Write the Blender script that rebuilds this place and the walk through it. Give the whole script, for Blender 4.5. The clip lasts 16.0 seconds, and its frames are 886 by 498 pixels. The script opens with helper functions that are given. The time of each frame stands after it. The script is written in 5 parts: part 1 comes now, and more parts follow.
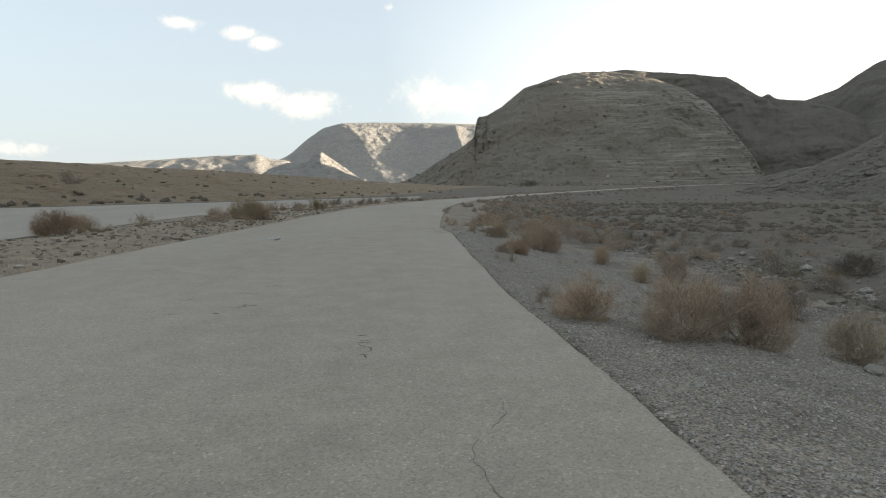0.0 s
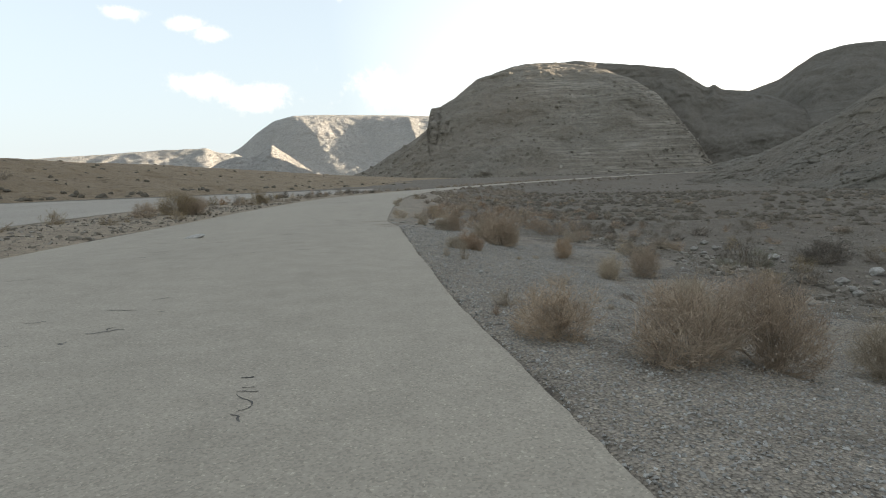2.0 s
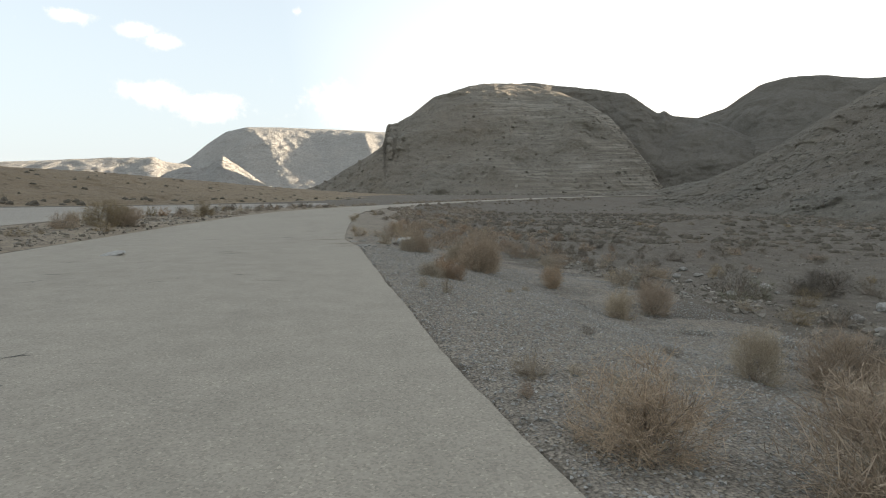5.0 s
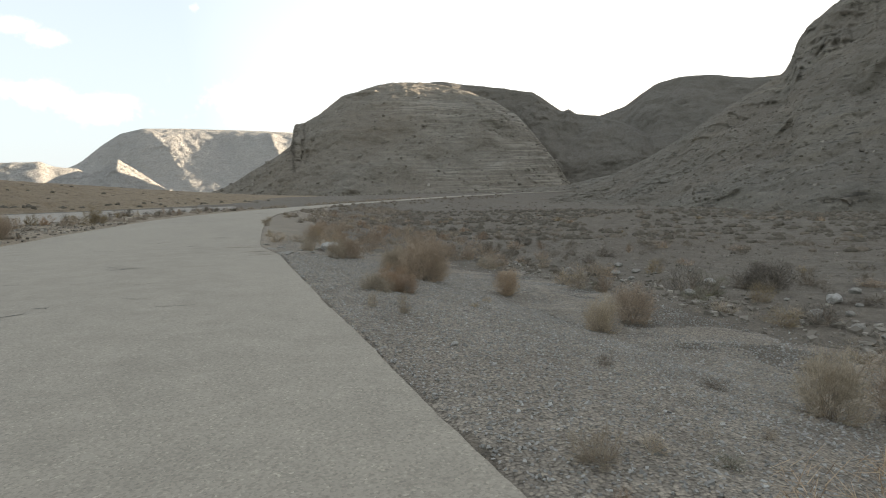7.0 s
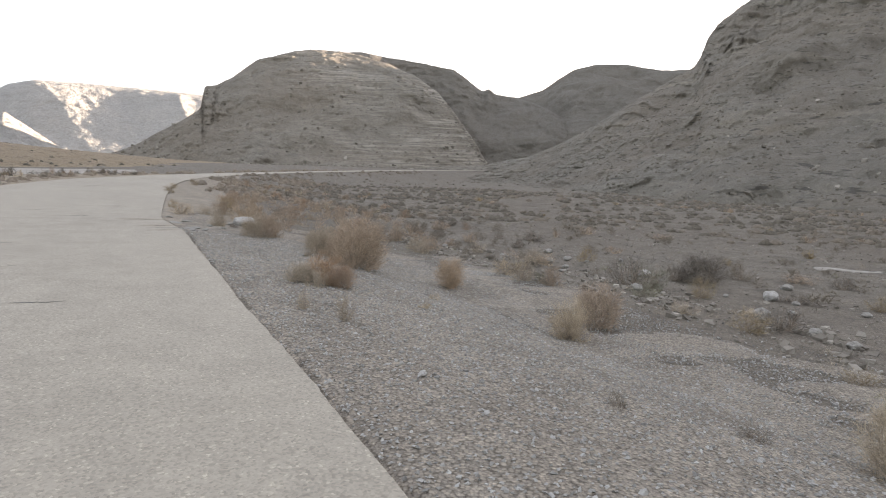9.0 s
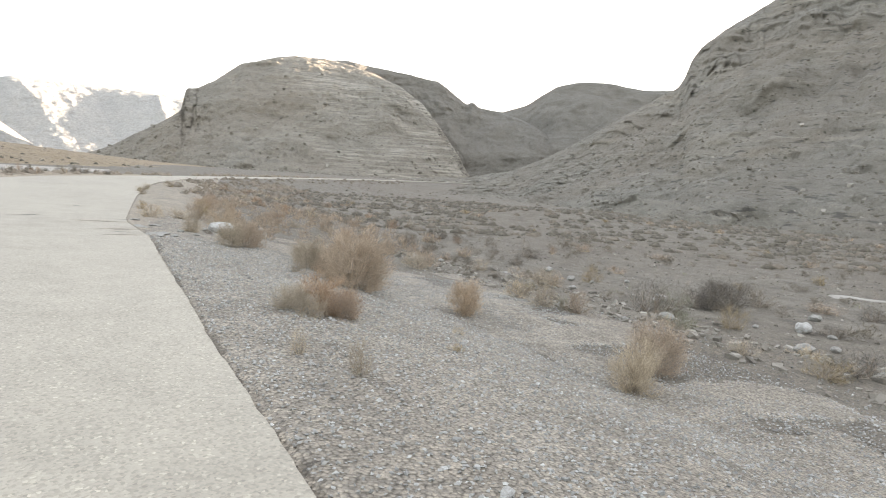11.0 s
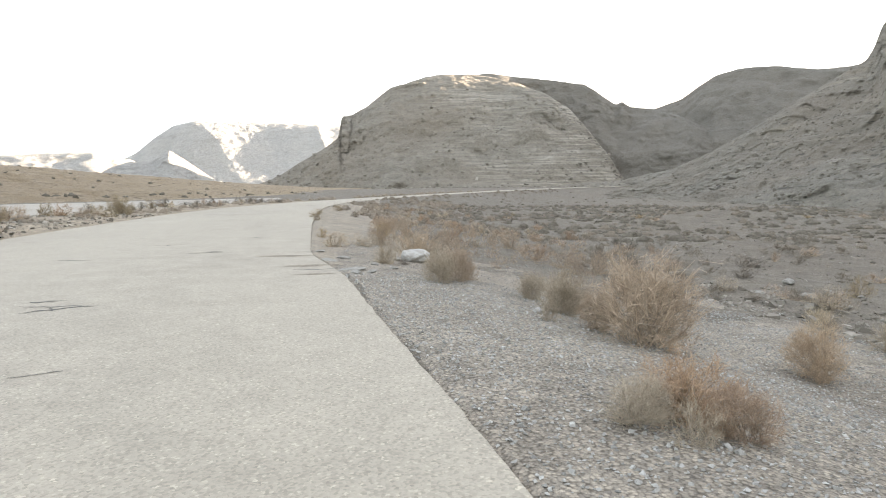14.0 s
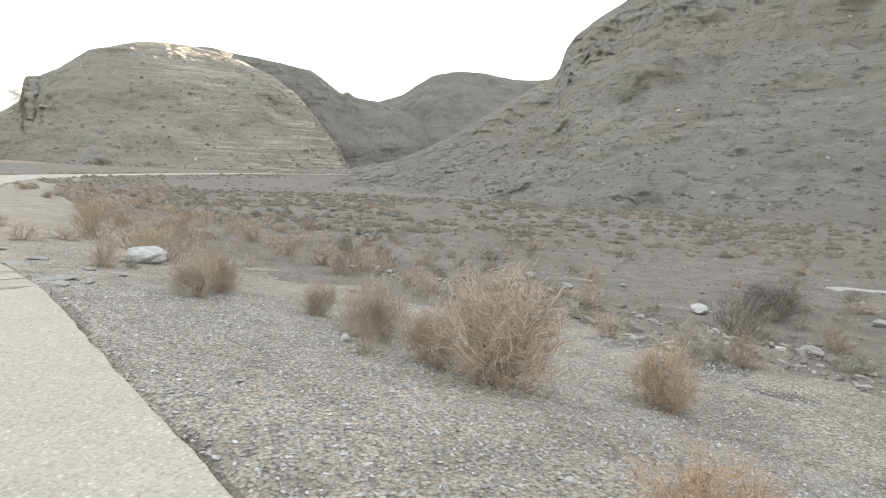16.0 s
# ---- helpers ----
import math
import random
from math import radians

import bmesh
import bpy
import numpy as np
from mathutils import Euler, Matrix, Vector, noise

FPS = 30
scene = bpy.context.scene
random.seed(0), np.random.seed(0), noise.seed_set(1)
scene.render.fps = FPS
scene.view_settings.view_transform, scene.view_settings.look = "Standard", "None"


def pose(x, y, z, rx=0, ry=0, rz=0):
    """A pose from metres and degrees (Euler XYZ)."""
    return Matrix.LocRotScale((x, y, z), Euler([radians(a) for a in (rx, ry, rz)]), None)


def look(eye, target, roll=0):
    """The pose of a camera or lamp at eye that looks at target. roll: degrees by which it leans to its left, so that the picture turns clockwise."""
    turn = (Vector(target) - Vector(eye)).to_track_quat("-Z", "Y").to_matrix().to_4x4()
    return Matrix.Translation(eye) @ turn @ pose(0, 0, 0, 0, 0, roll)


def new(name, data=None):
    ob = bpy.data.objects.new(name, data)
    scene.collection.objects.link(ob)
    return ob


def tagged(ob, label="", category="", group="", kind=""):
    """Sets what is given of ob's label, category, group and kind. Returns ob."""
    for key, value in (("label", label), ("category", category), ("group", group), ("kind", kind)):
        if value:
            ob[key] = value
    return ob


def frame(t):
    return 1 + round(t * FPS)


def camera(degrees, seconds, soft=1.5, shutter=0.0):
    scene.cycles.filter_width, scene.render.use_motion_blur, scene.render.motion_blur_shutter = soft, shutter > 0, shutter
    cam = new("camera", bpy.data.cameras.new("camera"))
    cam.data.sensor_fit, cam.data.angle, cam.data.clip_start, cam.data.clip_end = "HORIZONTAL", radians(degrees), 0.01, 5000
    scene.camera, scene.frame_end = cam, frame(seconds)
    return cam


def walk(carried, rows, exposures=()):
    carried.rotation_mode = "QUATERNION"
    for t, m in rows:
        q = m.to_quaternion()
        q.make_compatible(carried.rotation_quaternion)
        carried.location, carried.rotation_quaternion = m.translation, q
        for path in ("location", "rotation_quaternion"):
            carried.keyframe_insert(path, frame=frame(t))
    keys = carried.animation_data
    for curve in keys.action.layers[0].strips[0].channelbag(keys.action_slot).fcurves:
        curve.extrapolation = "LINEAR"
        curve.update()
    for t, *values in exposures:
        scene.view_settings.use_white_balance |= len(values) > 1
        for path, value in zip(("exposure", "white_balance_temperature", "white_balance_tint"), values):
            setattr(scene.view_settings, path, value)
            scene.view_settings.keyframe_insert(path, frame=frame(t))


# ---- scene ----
cam = camera(68.4, 16.0, soft=1.0)

PATH = [
    (0, (0.779, 0.954, 1.778), (0.702, 2.944, 1.591), -0.9),
    (0.5, (0.753, 1.487, 1.752), (0.751, 3.476, 1.541), -2.0),
    (1, (0.856, 2.015, 1.733), (0.796, 4.005, 1.547), -0.9),
    (1.5, (0.916, 2.604, 1.699), (0.934, 4.592, 1.482), -0.5),
    (2, (1.02, 3.184, 1.649), (1.077, 5.171, 1.436), -1.6),
    (2.5, (1.098, 3.745, 1.622), (1.179, 5.737, 1.456), -0.2),
    (3, (1.078, 4.304, 1.609), (1.193, 6.297, 1.482), -0.1),
    (3.2, (1.079, 4.532, 1.571), (1.189, 6.523, 1.421), -0.8),
    (5.3, (0.607, 6.326, 1.586), (0.86, 8.303, 1.417), 0.5),
    (5.5, (0.56, 6.532, 1.587), (0.852, 8.502, 1.407), 0.8),
    (6, (0.509, 7.143, 1.566), (0.838, 9.106, 1.376), 0.5),
    (6.5, (0.411, 7.726, 1.564), (0.835, 9.673, 1.4), 1.2),
    (7, (0.356, 8.343, 1.537), (0.82, 10.281, 1.369), -1.3),
    (7.5, (0.319, 8.865, 1.519), (0.773, 10.805, 1.343), 0.9),
    (8, (0.319, 9.373, 1.511), (0.999, 11.242, 1.3), 0.6),
    (8.5, (0.374, 9.984, 1.466), (1.071, 11.843, 1.225), 0.5),
    (9, (0.359, 10.195, 1.572), (1.072, 12.048, 1.331), 1.6),
    (9.2, (0.328, 10.27, 1.573), (1.02, 12.126, 1.294), 2.0),
    (11.3, (0.527, 12.753, 1.412), (1.311, 14.583, 1.215), 3.5),
    (11.5, (0.486, 13.022, 1.436), (1.289, 14.842, 1.23), 2.4),
    (12, (0.36, 13.541, 1.369), (1.109, 15.385, 1.169), 0.1),
    (12.5, (0.27, 14.081, 1.359), (0.789, 15.996, 1.107), 1.45),
    (13, (0.172, 14.673, 1.379), (0.654, 16.602, 1.17), 0.45),
    (13.5, (0.112, 15.291, 1.361), (0.494, 17.242, 1.15), -1.25),
    (14, (-0.034, 15.9, 1.352), (0.3, 17.863, 1.169), -0.65),
    (14.5, (-0.111, 16.498, 1.354), (0.245, 18.452, 1.118), -1.6),
    (15, (-0.172, 17.085, 1.348), (0.378, 18.993, 1.101), 0.3),
    (15.5, (-0.194, 17.68, 1.313), (0.671, 19.475, 1.132), 0.3),
    (16, (-0.13, 18.15, 1.357), (0.972, 19.805, 1.144), 2.1),
]
walk(cam, [(t, look(eye, target, roll)) for t, eye, target, roll in PATH],
     exposures=((0, 1.42, 7250, 11), (0.5, 1.52, 7250, 11), (1, 1.46, 7250, 11), (1.6, 1.58, 7250, 11), (2.1, 1.6, 7250, 11), (3, 1.49, 7250, 11), (5.5, 1.65, 7420, 12), (7.5, 1.75, 7450, 12), (9, 2.35, 7400, 20), (11.5, 3.02, 7430, 15), (12.3, 3.02, 7430, 15), (14.8, 2.87, 7430, 15), (16, 3.06, 7430, 14)))

# ---- light ----
SUN_AZ, SUN_EL = 80.0, 9.5
sun_way = Vector((math.sin(radians(SUN_AZ)) * math.cos(radians(SUN_EL)), math.cos(radians(SUN_AZ)) * math.cos(radians(SUN_EL)), math.sin(radians(SUN_EL))))
sun = new("sun", bpy.data.lights.new("sun", "SUN"))
sun.data.energy, sun.data.angle, sun.data.color = 5.0, radians(0.55), (1.0, 0.91, 0.8)
sun.matrix_world = look(sun_way * 900, (0, 0, 0))

world = bpy.data.worlds.new("desert_sky")
scene.world = world
world.use_nodes = True
wt = world.node_tree
wt.nodes.clear()


def wnode(kind, **values):
    n = wt.nodes.new(kind)
    for k, v in values.items():
        n.inputs[int(k[1:])].default_value = v
    return n


def wmath(op, a, b=None):
    n = wt.nodes.new("ShaderNodeMath")
    n.operation = op
    for i, v in enumerate((a, b)):
        if v is None:
            continue
        if isinstance(v, (int, float)):
            n.inputs[i].default_value = v
        else:
            wt.links.new(v, n.inputs[i])
    return n.outputs[0]


sky = wt.nodes.new("ShaderNodeTexSky")
sky.sky_type, sky.sun_disc = "NISHITA", False
sky.sun_elevation, sky.sun_rotation = radians(SUN_EL), radians(SUN_AZ)
sky.air_density, sky.dust_density, sky.ozone_density, sky.altitude = 1.0, 1.0, 1.4, 900
coords = wt.nodes.new("ShaderNodeTexCoord")
split = wt.nodes.new("ShaderNodeSeparateXYZ")
wt.links.new(coords.outputs["Generated"], split.inputs[0])
az = wmath("ARCTAN2", split.outputs[0], split.outputs[1])
el = wmath("ARCSINE", split.outputs[2])
# small fair-weather clouds over the far range: azimuth, elevation, half sizes in degrees, density
mask = None
for a, e, sa, se, k in ((-17.4, 8.0, 3.0, 1.0, 0.98), (-14.0, 7.2, 3.3, 1.3, 0.98), (-18.8, 12.7, 1.5, 0.6, 1.05), (-17.0, 12.0, 1.7, 0.65, 1.0), (-23.4, 13.2, 1.5, 0.55, 0.95), (-1.6, 7.8, 4.2, 1.8, 0.9),
                        (-10.3, 16.2, 1.2, 0.5, 0.9), (-34.5, 15.2, 1.9, 0.6, 0.9), (-36.0, 3.4, 4.0, 0.6, 0.75), (-6.5, 15.0, 0.5, 0.4, 0.6)):
    u = wmath("POWER", wmath("ABSOLUTE", wmath("MULTIPLY", wmath("SUBTRACT", az, radians(a)), 1 / radians(sa))), 2.0)
    v = wmath("POWER", wmath("ABSOLUTE", wmath("MULTIPLY", wmath("SUBTRACT", el, radians(e)), 1 / radians(se))), 2.0)
    g = wmath("MULTIPLY", wmath("EXPONENT", wmath("MULTIPLY", wmath("ADD", u, v), -1.0)), k)
    mask = g if mask is None else wmath("MAXIMUM", mask, g)
wn = wt.nodes.new("ShaderNodeTexNoise")
wn.inputs["Scale"].default_value, wn.inputs["Detail"].default_value, wn.inputs["Roughness"].default_value = 30.0, 8.0, 0.68
wt.links.new(coords.outputs["Generated"], wn.inputs["Vector"])
shape = wmath("ADD", mask, wmath("MULTIPLY", wmath("SUBTRACT", wn.outputs[0], 0.5), 1.7))
ramp = wt.nodes.new("ShaderNodeMapRange")
ramp.interpolation_type = "SMOOTHSTEP"
wt.links.new(shape, ramp.inputs[0])
ramp.inputs[1].default_value, ramp.inputs[2].default_value, ramp.inputs[3].default_value, ramp.inputs[4].default_value = 0.25, 1.05, 0.0, 0.85
# thin high veil that whitens the sky
veil = wt.nodes.new("ShaderNodeMix")
veil.data_type = "RGBA"
veil.inputs[0].default_value = 0.2
wt.links.new(sky.outputs[0], veil.inputs[6])
veil.inputs[7].default_value = (7.0, 7.5, 7.8, 1)
# dusty haze towards the horizon: pale blue away from the sun, white on the sun's side
toward = wt.nodes.new("ShaderNodeVectorMath")
toward.operation = "DOT_PRODUCT"
wt.links.new(coords.outputs["Generated"], toward.inputs[0])
toward.inputs[1].default_value = sun_way
glare = wt.nodes.new("ShaderNodeMapRange")
wt.links.new(toward.outputs["Value"], glare.inputs[0])
glare.inputs[1].default_value, glare.inputs[2].default_value = 0.08, 0.62
hazy = wt.nodes.new("ShaderNodeMix")
hazy.data_type = "RGBA"
wt.links.new(glare.outputs[0], hazy.inputs[0])
hazy.inputs[6].default_value, hazy.inputs[7].default_value = (2.25, 2.68, 3.25, 1), (7.0, 7.1, 7.0, 1)
haze = wt.nodes.new("ShaderNodeMix")
haze.data_type = "RGBA"
wt.links.new(wmath("MAXIMUM", wmath("MINIMUM", wmath("SUBTRACT", 0.92, wmath("MULTIPLY", el, 2.2)), 0.8), 0.0), haze.inputs[0])
wt.links.new(veil.outputs[2], haze.inputs[6])
wt.links.new(hazy.outputs[2], haze.inputs[7])
cloud = wt.nodes.new("ShaderNodeMix")
cloud.data_type = "RGBA"
wt.links.new(ramp.outputs[0], cloud.inputs[0])
wt.links.new(haze.outputs[2], cloud.inputs[6])
cloud.inputs[7].default_value = (4.6, 4.55, 4.4, 1)
bg = wt.nodes.new("ShaderNodeBackground")
bg.inputs[1].default_value = 0.1
wt.links.new(cloud.outputs[2], bg.inputs[0])
wo = wt.nodes.new("ShaderNodeOutputWorld")
wt.links.new(bg.outputs[0], wo.inputs[0])


# ---- materials ----
def material(name, rough=0.9):
    m = bpy.data.materials.new(name)
    m.use_nodes = True
    nt = m.node_tree
    b = nt.nodes["Principled BSDF"]
    b.inputs["Roughness"].default_value = rough
    b.inputs["Specular IOR Level"].default_value = 0.25
    return m, nt, b


def noise_node(nt, scale, detail=4.0, rough=0.55, stretch=None, distortion=0.0):
    tc = nt.nodes.new("ShaderNodeTexCoord")
    n = nt.nodes.new("ShaderNodeTexNoise")
    n.inputs["Scale"].default_value, n.inputs["Detail"].default_value, n.inputs["Roughness"].default_value = scale, detail, rough
    n.inputs["Distortion"].default_value = distortion
    if stretch:
        mp = nt.nodes.new("ShaderNodeMapping")
        mp.inputs["Scale"].default_value = stretch
        nt.links.new(tc.outputs["Object"], mp.inputs[0])
        nt.links.new(mp.outputs[0], n.inputs["Vector"])
    else:
        nt.links.new(tc.outputs["Object"], n.inputs["Vector"])
    return n.outputs[0]


def cells_node(nt, scale, feature="F1"):
    tc = nt.nodes.new("ShaderNodeTexCoord")
    n = nt.nodes.new("ShaderNodeTexVoronoi")
    n.feature = feature
    n.inputs["Scale"].default_value = scale
    nt.links.new(tc.outputs["Object"], n.inputs["Vector"])
    return n


def ramp_node(nt, fac, stops):
    r = nt.nodes.new("ShaderNodeValToRGB")
    while len(r.color_ramp.elements) < len(stops):
        r.color_ramp.elements.new(0.5)
    for e, (p, c) in zip(r.color_ramp.elements, stops):
        e.position, e.color = p, (*c, 1) if len(c) == 3 else c
    nt.links.new(fac, r.inputs[0])
    return r.outputs[0]


def mix_node(nt, fac, a, b, blend="MIX"):
    n = nt.nodes.new("ShaderNodeMix")
    n.data_type, n.blend_type = "RGBA", blend
    for i, v in ((0, fac), (6, a), (7, b)):
        if isinstance(v, (int, float)):
            n.inputs[i].default_value = v
        elif isinstance(v, tuple):
            n.inputs[i].default_value = (*v, 1)
        else:
            nt.links.new(v, n.inputs[i])
    return n.outputs[2]


def bump_node(nt, b, layers):
    prev = None
    for h, strength, dist in layers:
        n = nt.nodes.new("ShaderNodeBump")
        n.inputs["Strength"].default_value, n.inputs["Distance"].default_value = strength, dist
        nt.links.new(h, n.inputs["Height"])
        if prev:
            nt.links.new(prev, n.inputs["Normal"])
        prev = n.outputs[0]
    nt.links.new(prev, b.inputs["Normal"])


def dusty_asphalt(name, tone, dusty):
    m, nt, b = material(name, 0.88)
    big = noise_node(nt, 0.22, 5, 0.6, (1.0, 0.35, 1.0))
    mid = noise_node(nt, 1.6, 6, 0.65)
    grit = noise_node(nt, 55, 3, 0.7)
    chips = cells_node(nt, 58)
    base = ramp_node(nt, mid, [(0.3, tuple(c * 0.86 for c in tone)), (0.7, tuple(c * 1.1 for c in tone))])
    base = mix_node(nt, ramp_node(nt, big, [(0.35, (0, 0, 0)), (0.72, (0.75, 0.75, 0.75))]), base, dusty)
    speck = ramp_node(nt, chips.outputs["Color"], [(0.0, (0.5, 0.5, 0.5)), (0.45, (0.95, 0.95, 0.95)), (0.8, (1.08, 1.07, 1.05)), (1.0, (1.75, 1.73, 1.68))])
    base = mix_node(nt, 0.62, base, speck, "MULTIPLY")
    base = mix_node(nt, ramp_node(nt, grit, [(0.25, (0.5, 0.5, 0.5)), (0.45, (0, 0, 0))]), base, tuple(c * 0.55 for c in tone))
    nt.links.new(base, b.inputs["Base Color"])
    bump_node(nt, b, [(mid, 0.25, 0.03), (chips.outputs["Distance"], 0.35, 0.006), (grit, 0.4, 0.005)])
    return m


def stony_ground(name, k, peb_k, tint=(1, 1, 1), gap_shade=0.5):
    m, nt, b = material(name, 0.95)
    big = noise_node(nt, 0.05, 5, 0.6)
    mid = noise_node(nt, 0.9, 6, 0.7)
    fine = noise_node(nt, 18, 5, 0.75)
    peb = cells_node(nt, 40)
    peb2 = cells_node(nt, 9)
    base = ramp_node(nt, mid, [(0.28, (0.125 * k, 0.106 * k, 0.083 * k)), (0.5, (0.212 * k, 0.18 * k, 0.14 * k)), (0.72, (0.275 * k, 0.236 * k, 0.186 * k))])
    base = mix_node(nt, ramp_node(nt, big, [(0.38, (0, 0, 0)), (0.66, (0.6, 0.6, 0.6))]), base, (0.19 * k, 0.152 * k, 0.114 * k))
    base = mix_node(nt, 0.8, base, ramp_node(nt, peb.outputs["Color"], [(0.0, (0.55, 0.55, 0.56)), (0.6, (1.0, 0.99, 0.97)), (1.0, (1.5, 1.46, 1.4))]), "MULTIPLY")
    base = mix_node(nt, 0.35, base, ramp_node(nt, peb2.outputs["Color"], [(0.0, (0.6, 0.6, 0.6)), (1.0, (1.35, 1.33, 1.3))]), "MULTIPLY")
    base = mix_node(nt, 0.5, base, ramp_node(nt, fine, [(0.3, (0.6, 0.6, 0.6)), (0.7, (1.25, 1.24, 1.2))]), "MULTIPLY")
    # shade between the pebbles, put into the colour: darker towards cell edges
    base = mix_node(nt, gap_shade, base, ramp_node(nt, peb.outputs["Distance"], [(0.3, (1.08, 1.08, 1.08)), (0.55, (0.95, 0.95, 0.95)), (0.8, (0.42, 0.41, 0.4))]), "MULTIPLY")
    base = mix_node(nt, 1.0, base, tint, "MULTIPLY")
    nt.links.new(base, b.inputs["Base Color"])
    bump_node(nt, b, [(mid, 0.5, 0.08), (peb2.outputs["Distance"], 0.35, 0.06), (peb.outputs["Distance"], peb_k, 0.02), (fine, 0.4, 0.012)])
    return m


def hill_rock(name, dark, light, soil, band, band_k, size, scrub=0.5, strata=0.0, dashes=1.0):
    """Bedded limestone hill with scree. band: beds a metre; band_k: how much the beds show; size: scale of scree patches."""
    m, nt, b = material(name, 0.95)
    big = noise_node(nt, size * 0.12, 6, 0.62)
    mid = noise_node(nt, size, 7, 0.7)
    fine = noise_node(nt, size * 9, 5, 0.75)
    beds = noise_node(nt, band, 5, 0.65, (0.07, 0.07, 1.0), 0.6)
    spots = cells_node(nt, size * 2.2)
    base = ramp_node(nt, mid, [(0.3, dark), (0.68, light)])
    base = mix_node(nt, ramp_node(nt, big, [(0.38, (0, 0, 0)), (0.62, (0.9, 0.9, 0.9))]), base, soil)
    bed = ramp_node(nt, beds, [(0.3, (0.68, 0.67, 0.66)), (0.5, (1, 1, 1)), (0.66, (1.35, 1.33, 1.28))])
    bands = mix_node(nt, 1.0, ramp_node(nt, noise_node(nt, size * 0.2, 3, 0.5, None, 0.8), [(0.42, (0.12, 0.12, 0.12)), (0.6, (1, 1, 1))]), (band_k, band_k, band_k), "MULTIPLY")
    base = mix_node(nt, bands, base, bed, "MULTIPLY")
    base = mix_node(nt, 0.6, base, ramp_node(nt, fine, [(0.28, (0.6, 0.6, 0.6)), (0.72, (1.3, 1.29, 1.26))]), "MULTIPLY")
    dash = noise_node(nt, size * 3.2, 4, 0.6, (0.3, 0.3, 1.5), 0.3)
    dash2 = noise_node(nt, size * 1.3, 5, 0.65, (0.25, 0.25, 2.2), 0.5)
    base = mix_node(nt, ramp_node(nt, dash, [(0.34, (0.6 * dashes,) * 3), (0.42, (0, 0, 0))]), base, tuple(c * 0.45 for c in dark))
    base = mix_node(nt, ramp_node(nt, dash2, [(0.6, (0, 0, 0)), (0.72, (0.38 * dashes,) * 3)]), base, tuple(c * 1.35 for c in light))
    grain = noise_node(nt, size * 40, 4, 0.8)
    base = mix_node(nt, 0.6, base, ramp_node(nt, grain, [(0.3, (0.62, 0.62, 0.62)), (0.7, (1.3, 1.3, 1.28))]), "MULTIPLY")
    if strata:
        # thin pale beds laid bare on the eastern half
        thin = noise_node(nt, 1.1, 4, 0.6, (0.035, 0.035, 1.0), 0.25)
        tc = nt.nodes.new("ShaderNodeTexCoord")
        xyz = nt.nodes.new("ShaderNodeSeparateXYZ")
        nt.links.new(tc.outputs["Object"], xyz.inputs[0])
        east = nt.nodes.new("ShaderNodeMapRange")
        nt.links.new(xyz.outputs[0], east.inputs[0])
        east.inputs[1].default_value, east.inputs[2].default_value = 45, 85
        bare = mix_node(nt, 1.0, ramp_node(nt, noise_node(nt, 0.03, 5, 0.65), [(0.42, (0.1, 0.1, 0.1)), (0.6, (1, 1, 1))]), east.outputs[0], "MULTIPLY")
        lines = ramp_node(nt, thin, [(0.47, (0, 0, 0)), (0.55, (strata, strata, strata))])
        base = mix_node(nt, mix_node(nt, 1.0, lines, bare, "MULTIPLY"), base, tuple(c * 1.55 for c in light))
    dots = ramp_node(nt, spots.outputs["Distance"], [(0.12, (1, 1, 1)), (0.24, (0, 0, 0))])
    few = ramp_node(nt, spots.outputs["Color"], [(0.62, (0, 0, 0)), (0.66, (1, 1, 1))])
    dots = mix_node(nt, 1.0, dots, few, "MULTIPLY")
    dots = mix_node(nt, 1.0, dots, (scrub, scrub, scrub), "MULTIPLY")
    base = mix_node(nt, dots, base, (0.09, 0.082, 0.058))
    nt.links.new(base, b.inputs["Base Color"])
    bump_node(nt, b, [(mid, 0.55, 0.6 / size), (beds, 0.7 * band_k, 0.4 / band), (dash, 0.6, 0.12 / size), (fine, 0.9, 0.12 / size), (grain, 0.7, 0.03 / size)])
    return m


def twig_material(name, a, bcol):
    m, nt, b = material(name, 0.85)
    info = nt.nodes.new("ShaderNodeObjectInfo")
    geo = nt.nodes.new("ShaderNodeNewGeometry")
    base = ramp_node(nt, geo.outputs["Random Per Island"], [(0.0, a), (1.0, bcol)])
    tint = ramp_node(nt, info.outputs["Random"], [(0.0, (0.8, 0.78, 0.76)), (0.5, (1, 1, 1)), (1.0, (1.16, 1.1, 1.0))])
    base = mix_node(nt, 1.0, base, tint, "MULTIPLY")
    grain = noise_node(nt, 40, 3)
    base = mix_node(nt, 0.4, base, ramp_node(nt, grain, [(0.3, (0.7, 0.7, 0.7)), (0.7, (1.25, 1.25, 1.2))]), "MULTIPLY")
    nt.links.new(base, b.inputs["Base Color"])
    return m


